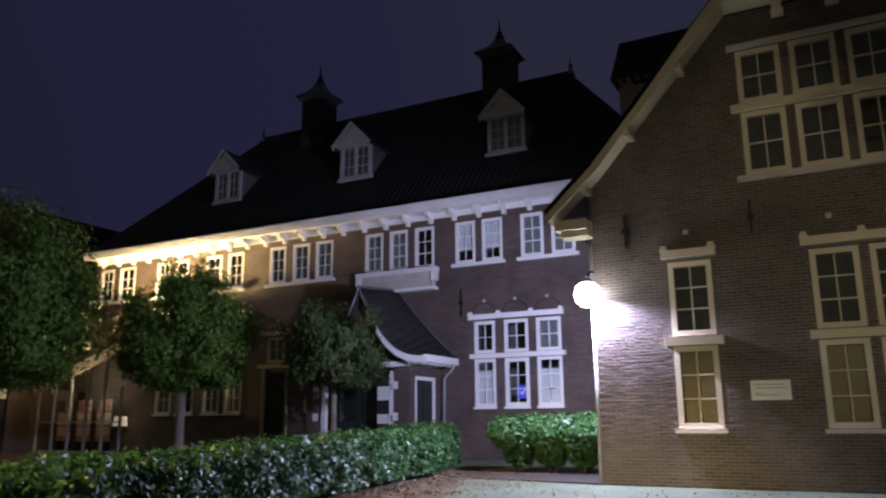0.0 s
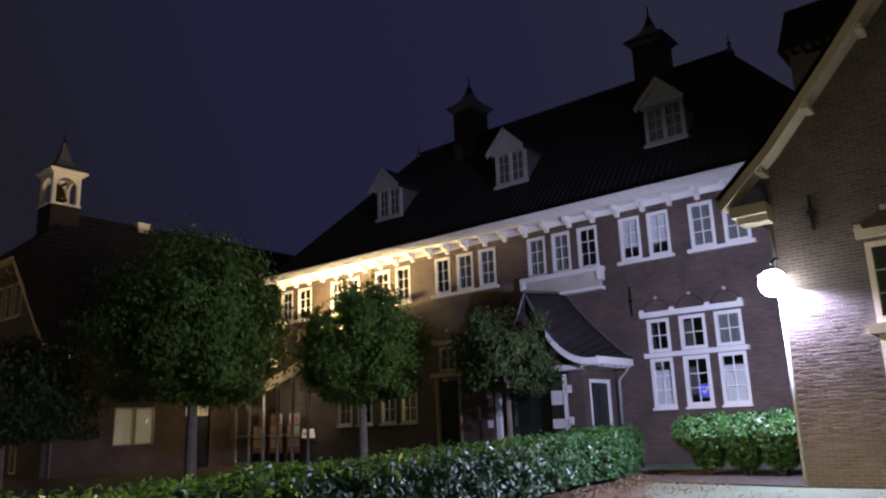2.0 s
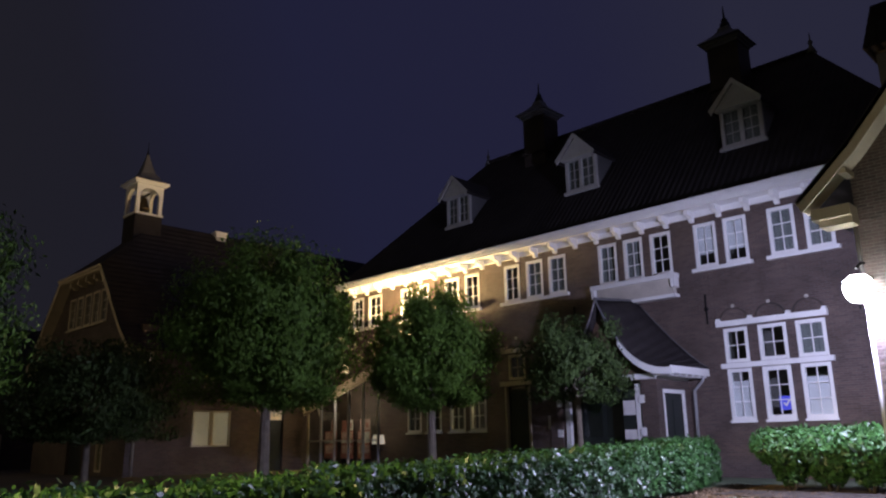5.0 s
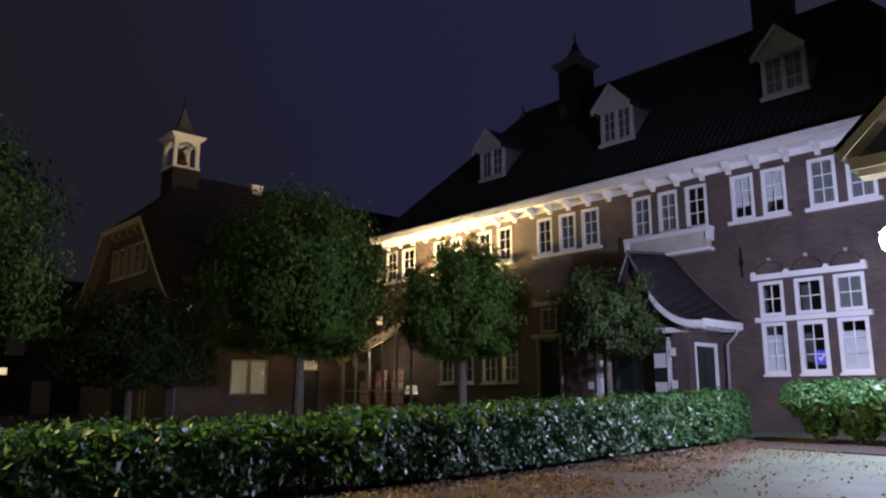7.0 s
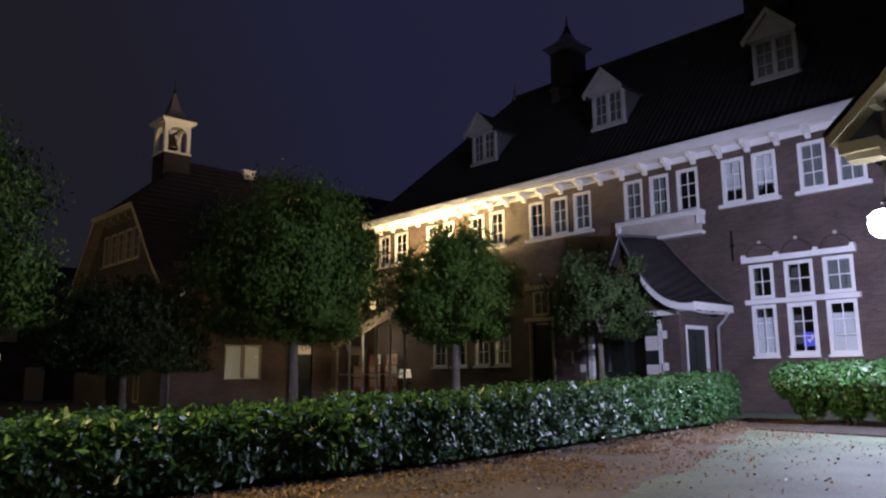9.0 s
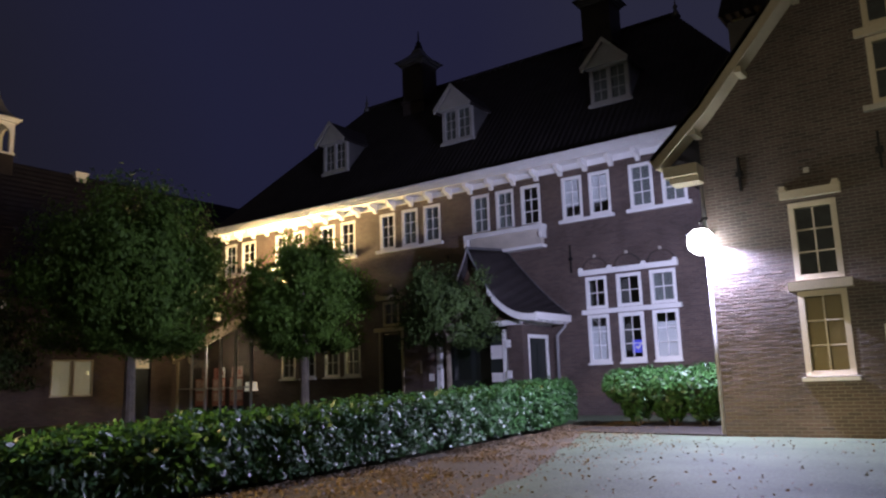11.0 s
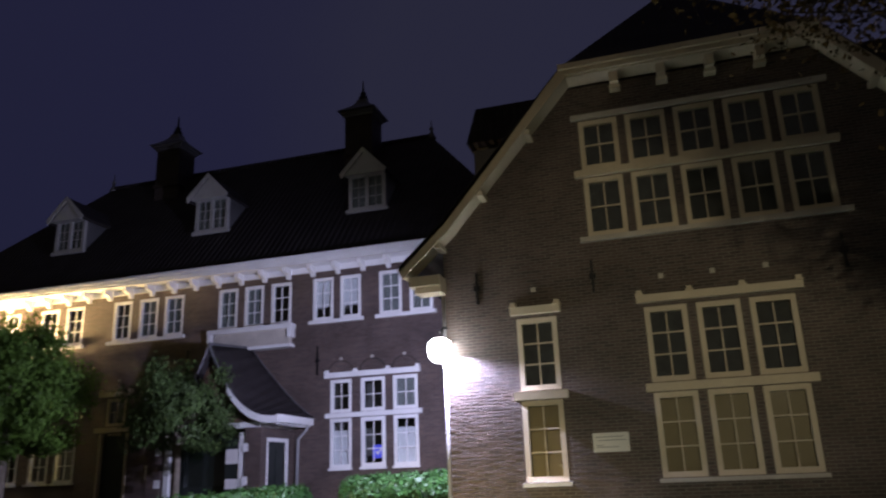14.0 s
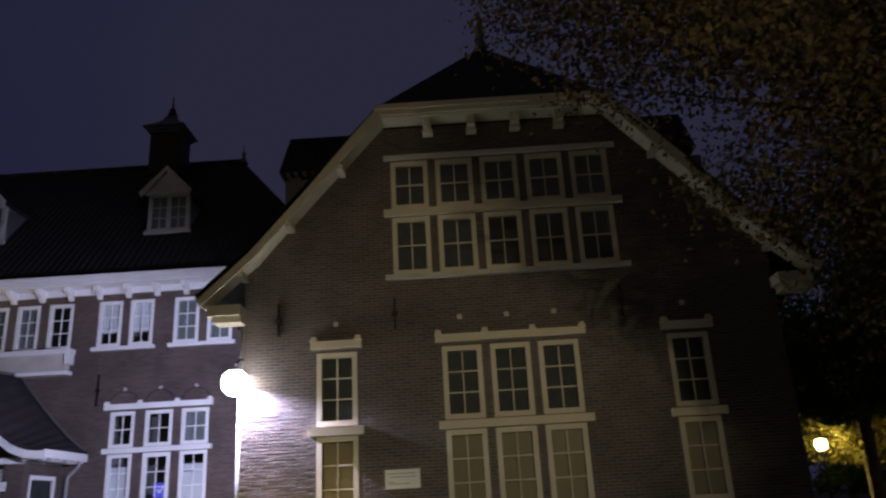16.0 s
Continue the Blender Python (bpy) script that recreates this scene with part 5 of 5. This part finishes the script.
# ---- fallen leaves ----
def litter():
    """Leaves lie thick in drifts along the hedge and thin out over the paving."""
    rng = np.random.default_rng(41)
    n = 60000
    t = rng.uniform(0.0, 0.85, n)
    xy = np.array([hedge_line(v) for v in t])
    p = np.zeros((n, 3))
    p[:, 0] = xy[:, 0] + 0.05 + np.abs(rng.normal(0, 1.25, n))
    p[:, 1] = xy[:, 1] + rng.normal(0, 0.25, n)
    p[:, 2] = 0.014 + rng.uniform(0, 0.02, n)
    drift = np.array([noise.noise(Vector((a * 0.9, b * 0.9, 0.0))) + 0.6 * noise.noise(Vector((a * 3.1, b * 3.1, 4.0))) for a, b in p[:, :2]])
    keep = rng.uniform(-0.45, 0.75, n) < drift
    p = p[keep]
    ob = leaf_mesh("fallen_leaves", LITTER, p, np.tile((0.0, 0.0, 1.0), (len(p), 1)), 0.040, None, "", 0.7, 0.0)
    tagged(ob, "brown fallen leaves strewn along the hedge foot", "leaves", kind="stuff")
    m = 900
    p = np.stack([rng.uniform(-2.8, 7, m), rng.uniform(-10, -0.2, m), np.full(m, 0.016)], 1)
    ob = leaf_mesh("scattered_leaves", LITTER, p, np.tile((0.0, 0.0, 1.0), (m, 1)), 0.045, None, "", 0.7, 0.0)
    tagged(ob, "single dark leaves scattered over the paving", "leaves", kind="stuff")


litter()


# ---- neighbouring house beyond the far wing ----
def neighbour_house():
    root = empty("house", (-52.0, -4.0, 0))
    bm = bmesh.new()
    box(bm, -5, 5, -7, 8, -0.2, 5.4)
    part("wall", bm, BRICK, root)
    bm = bmesh.new()
    prism(bm, [(-5.5, 5.3), (5.5, 5.3), (0, 9.0)], -7.4, 8.4)
    part("roof", bm, TILE, root)
    for y, z, mat in ((0.0, 3.5, BLIND), (-2.4, 3.5, CLOTH), (3.2, 3.5, CLOTH)):
        w = part("window", boxes((5.0, 5.06, y, y + 1.0, z, z + 1.2)), CREAM, root)
        for k in (0, 1):
            part("pane", boxes((5.061, 5.07, y + 0.1 + k * 0.42, y + 0.48 + k * 0.42, z + 0.1, z + 1.1)), mat, w)
    w = part("window", boxes((5.0, 5.06, -1.0, 0.2, 2.3, 2.8)), CREAM, root)
    part("pane", boxes((5.061, 5.07, -0.95, 0.15, 2.35, 2.75)), LITWINDOW, w, "lit yellow pane")
    part("bay_window", boxes((5.0, 5.7, 1.6, 2.5, 0.0, 2.0)), CREAM, root)
    tagged(root, "dark brick house with one lit window beyond the wing", "house")


neighbour_house()


# ---- the proud bricks of the gable beside the lamp ----
def gable_bricks():
    wall = bpy.data.objects["wall_gable_east"]
    rnd = random.Random(61)
    w, h, joint = 0.23, 0.066, 0.012
    bm = bmesh.new()
    x1, z1 = w - joint, h - joint
    front = [bm.verts.new(c) for c in ((0.004, 0.0, 0.004), (x1 - 0.004, 0.0, 0.003), (x1 - 0.003, 0.0, z1 - 0.004), (0.003, 0.0, z1 - 0.003))]
    back = [bm.verts.new(c) for c in ((0.0, 0.012, 0.0), (x1, 0.012, 0.0), (x1, 0.012, z1), (0.0, 0.012, z1))]
    bm.faces.new(front)
    for i in range(4):
        j = (i + 1) % 4
        bm.faces.new((front[j], front[i], back[i], back[j]))
    me = bpy.data.meshes.new("brick")
    bm.to_mesh(me)
    bm.free()
    me.materials.append(DIMBRICK)
    for row in range(2, 62):
        shift = w / 2 if row % 2 == 0 else 0.0
        for k in range(5):
            x = (k + (1 if shift else 0)) * w - shift
            ob = new("brick", me)
            ob.parent = wall
            ob.location = Vector((x + joint / 2, -rnd.uniform(0.0015, 0.0045), row * h + joint / 2)) - wall.location
            ob.rotation_euler = (rnd.uniform(-0.075, 0.02), 0.0, rnd.uniform(-0.005, 0.005))


def gable_courses():
    """The further courses of the gable, each brick with its own edges, in one mesh."""
    rnd = random.Random(62)
    w, h, j = 0.23, 0.066, 0.012
    clear = [(a - 0.02, b + 0.02, 1.0, 4.48) for a, b in (S_X, R_X, *T_X)]
    clear += [(a, b, 4.48, 4.72) for a, b in ((1.44, 2.55), (8.78, 9.88), (4.06, 7.24))]
    clear += [(a, b, 2.70, 2.94) for a, b in ((1.42, 2.57), (8.76, 9.90), (4.06, 7.24))]
    clear += [(a, b, 1.0, 1.13) for a, b in ((1.50, 2.49), (8.82, 9.82), (4.1, 7.17))]
    clear += [(2.94, 3.67, 1.62, 2.03), (3.05, 8.39, 5.93, 6.08), (3.05, 8.39, 7.40, 7.60), (3.05, 8.39, 8.76, 8.92)]
    clear += [(a - 0.02, b + 0.02, 6.05, 8.78) for a, b in PT]
    verts, faces = [], []
    for row in range(0, 141):
        z = row * h
        inset = 0.0 if z < 6.3 else (z - 6.3) * 0.92 + 0.25
        shift = w / 2 if row % 2 == 0 else 0.0
        for k in range(50):
            x = (k + (1 if shift else 0)) * w - shift
            if x < inset or x + w > 11.28 - inset or (k < 5 and 2 <= row < 62):
                continue
            if any(x < c[1] and x + w > c[0] and z < c[3] and z + h > c[2] for c in clear):
                continue
            x0, x1, z0, z1 = x + j / 2, x + w - j / 2, z + j / 2, z + h - j / 2
            y = -rnd.uniform(0.0015, 0.004)
            tip = rnd.uniform(-0.0012, 0.0012)
            lean = rnd.uniform(-0.0008, 0.003)
            n = len(verts)
            verts += [(x0 + 0.004, y + tip, z0 + 0.004), (x1 - 0.004, y - tip, z0 + 0.004), (x1 - 0.004, y - tip + lean, z1 - 0.004), (x0 + 0.004, y + tip + lean, z1 - 0.004),
                      (x0, 0.004, z0), (x1, 0.004, z0), (x1, 0.004, z1), (x0, 0.004, z1)]
            faces.append((n, n + 1, n + 2, n + 3))
            faces += [(n + (i + 1) % 4, n + i, n + 4 + i, n + 4 + (i + 1) % 4) for i in range(4)]
    me = bpy.data.meshes.new("brick_courses")
    me.from_pydata(verts, [], faces)
    me.materials.append(DIMBRICK)
    ob = new("brick_courses", me)
    ob.parent = bpy.data.objects["wall_gable_east"]
    ob["kind"] = "stuff"


gable_bricks()
gable_courses()
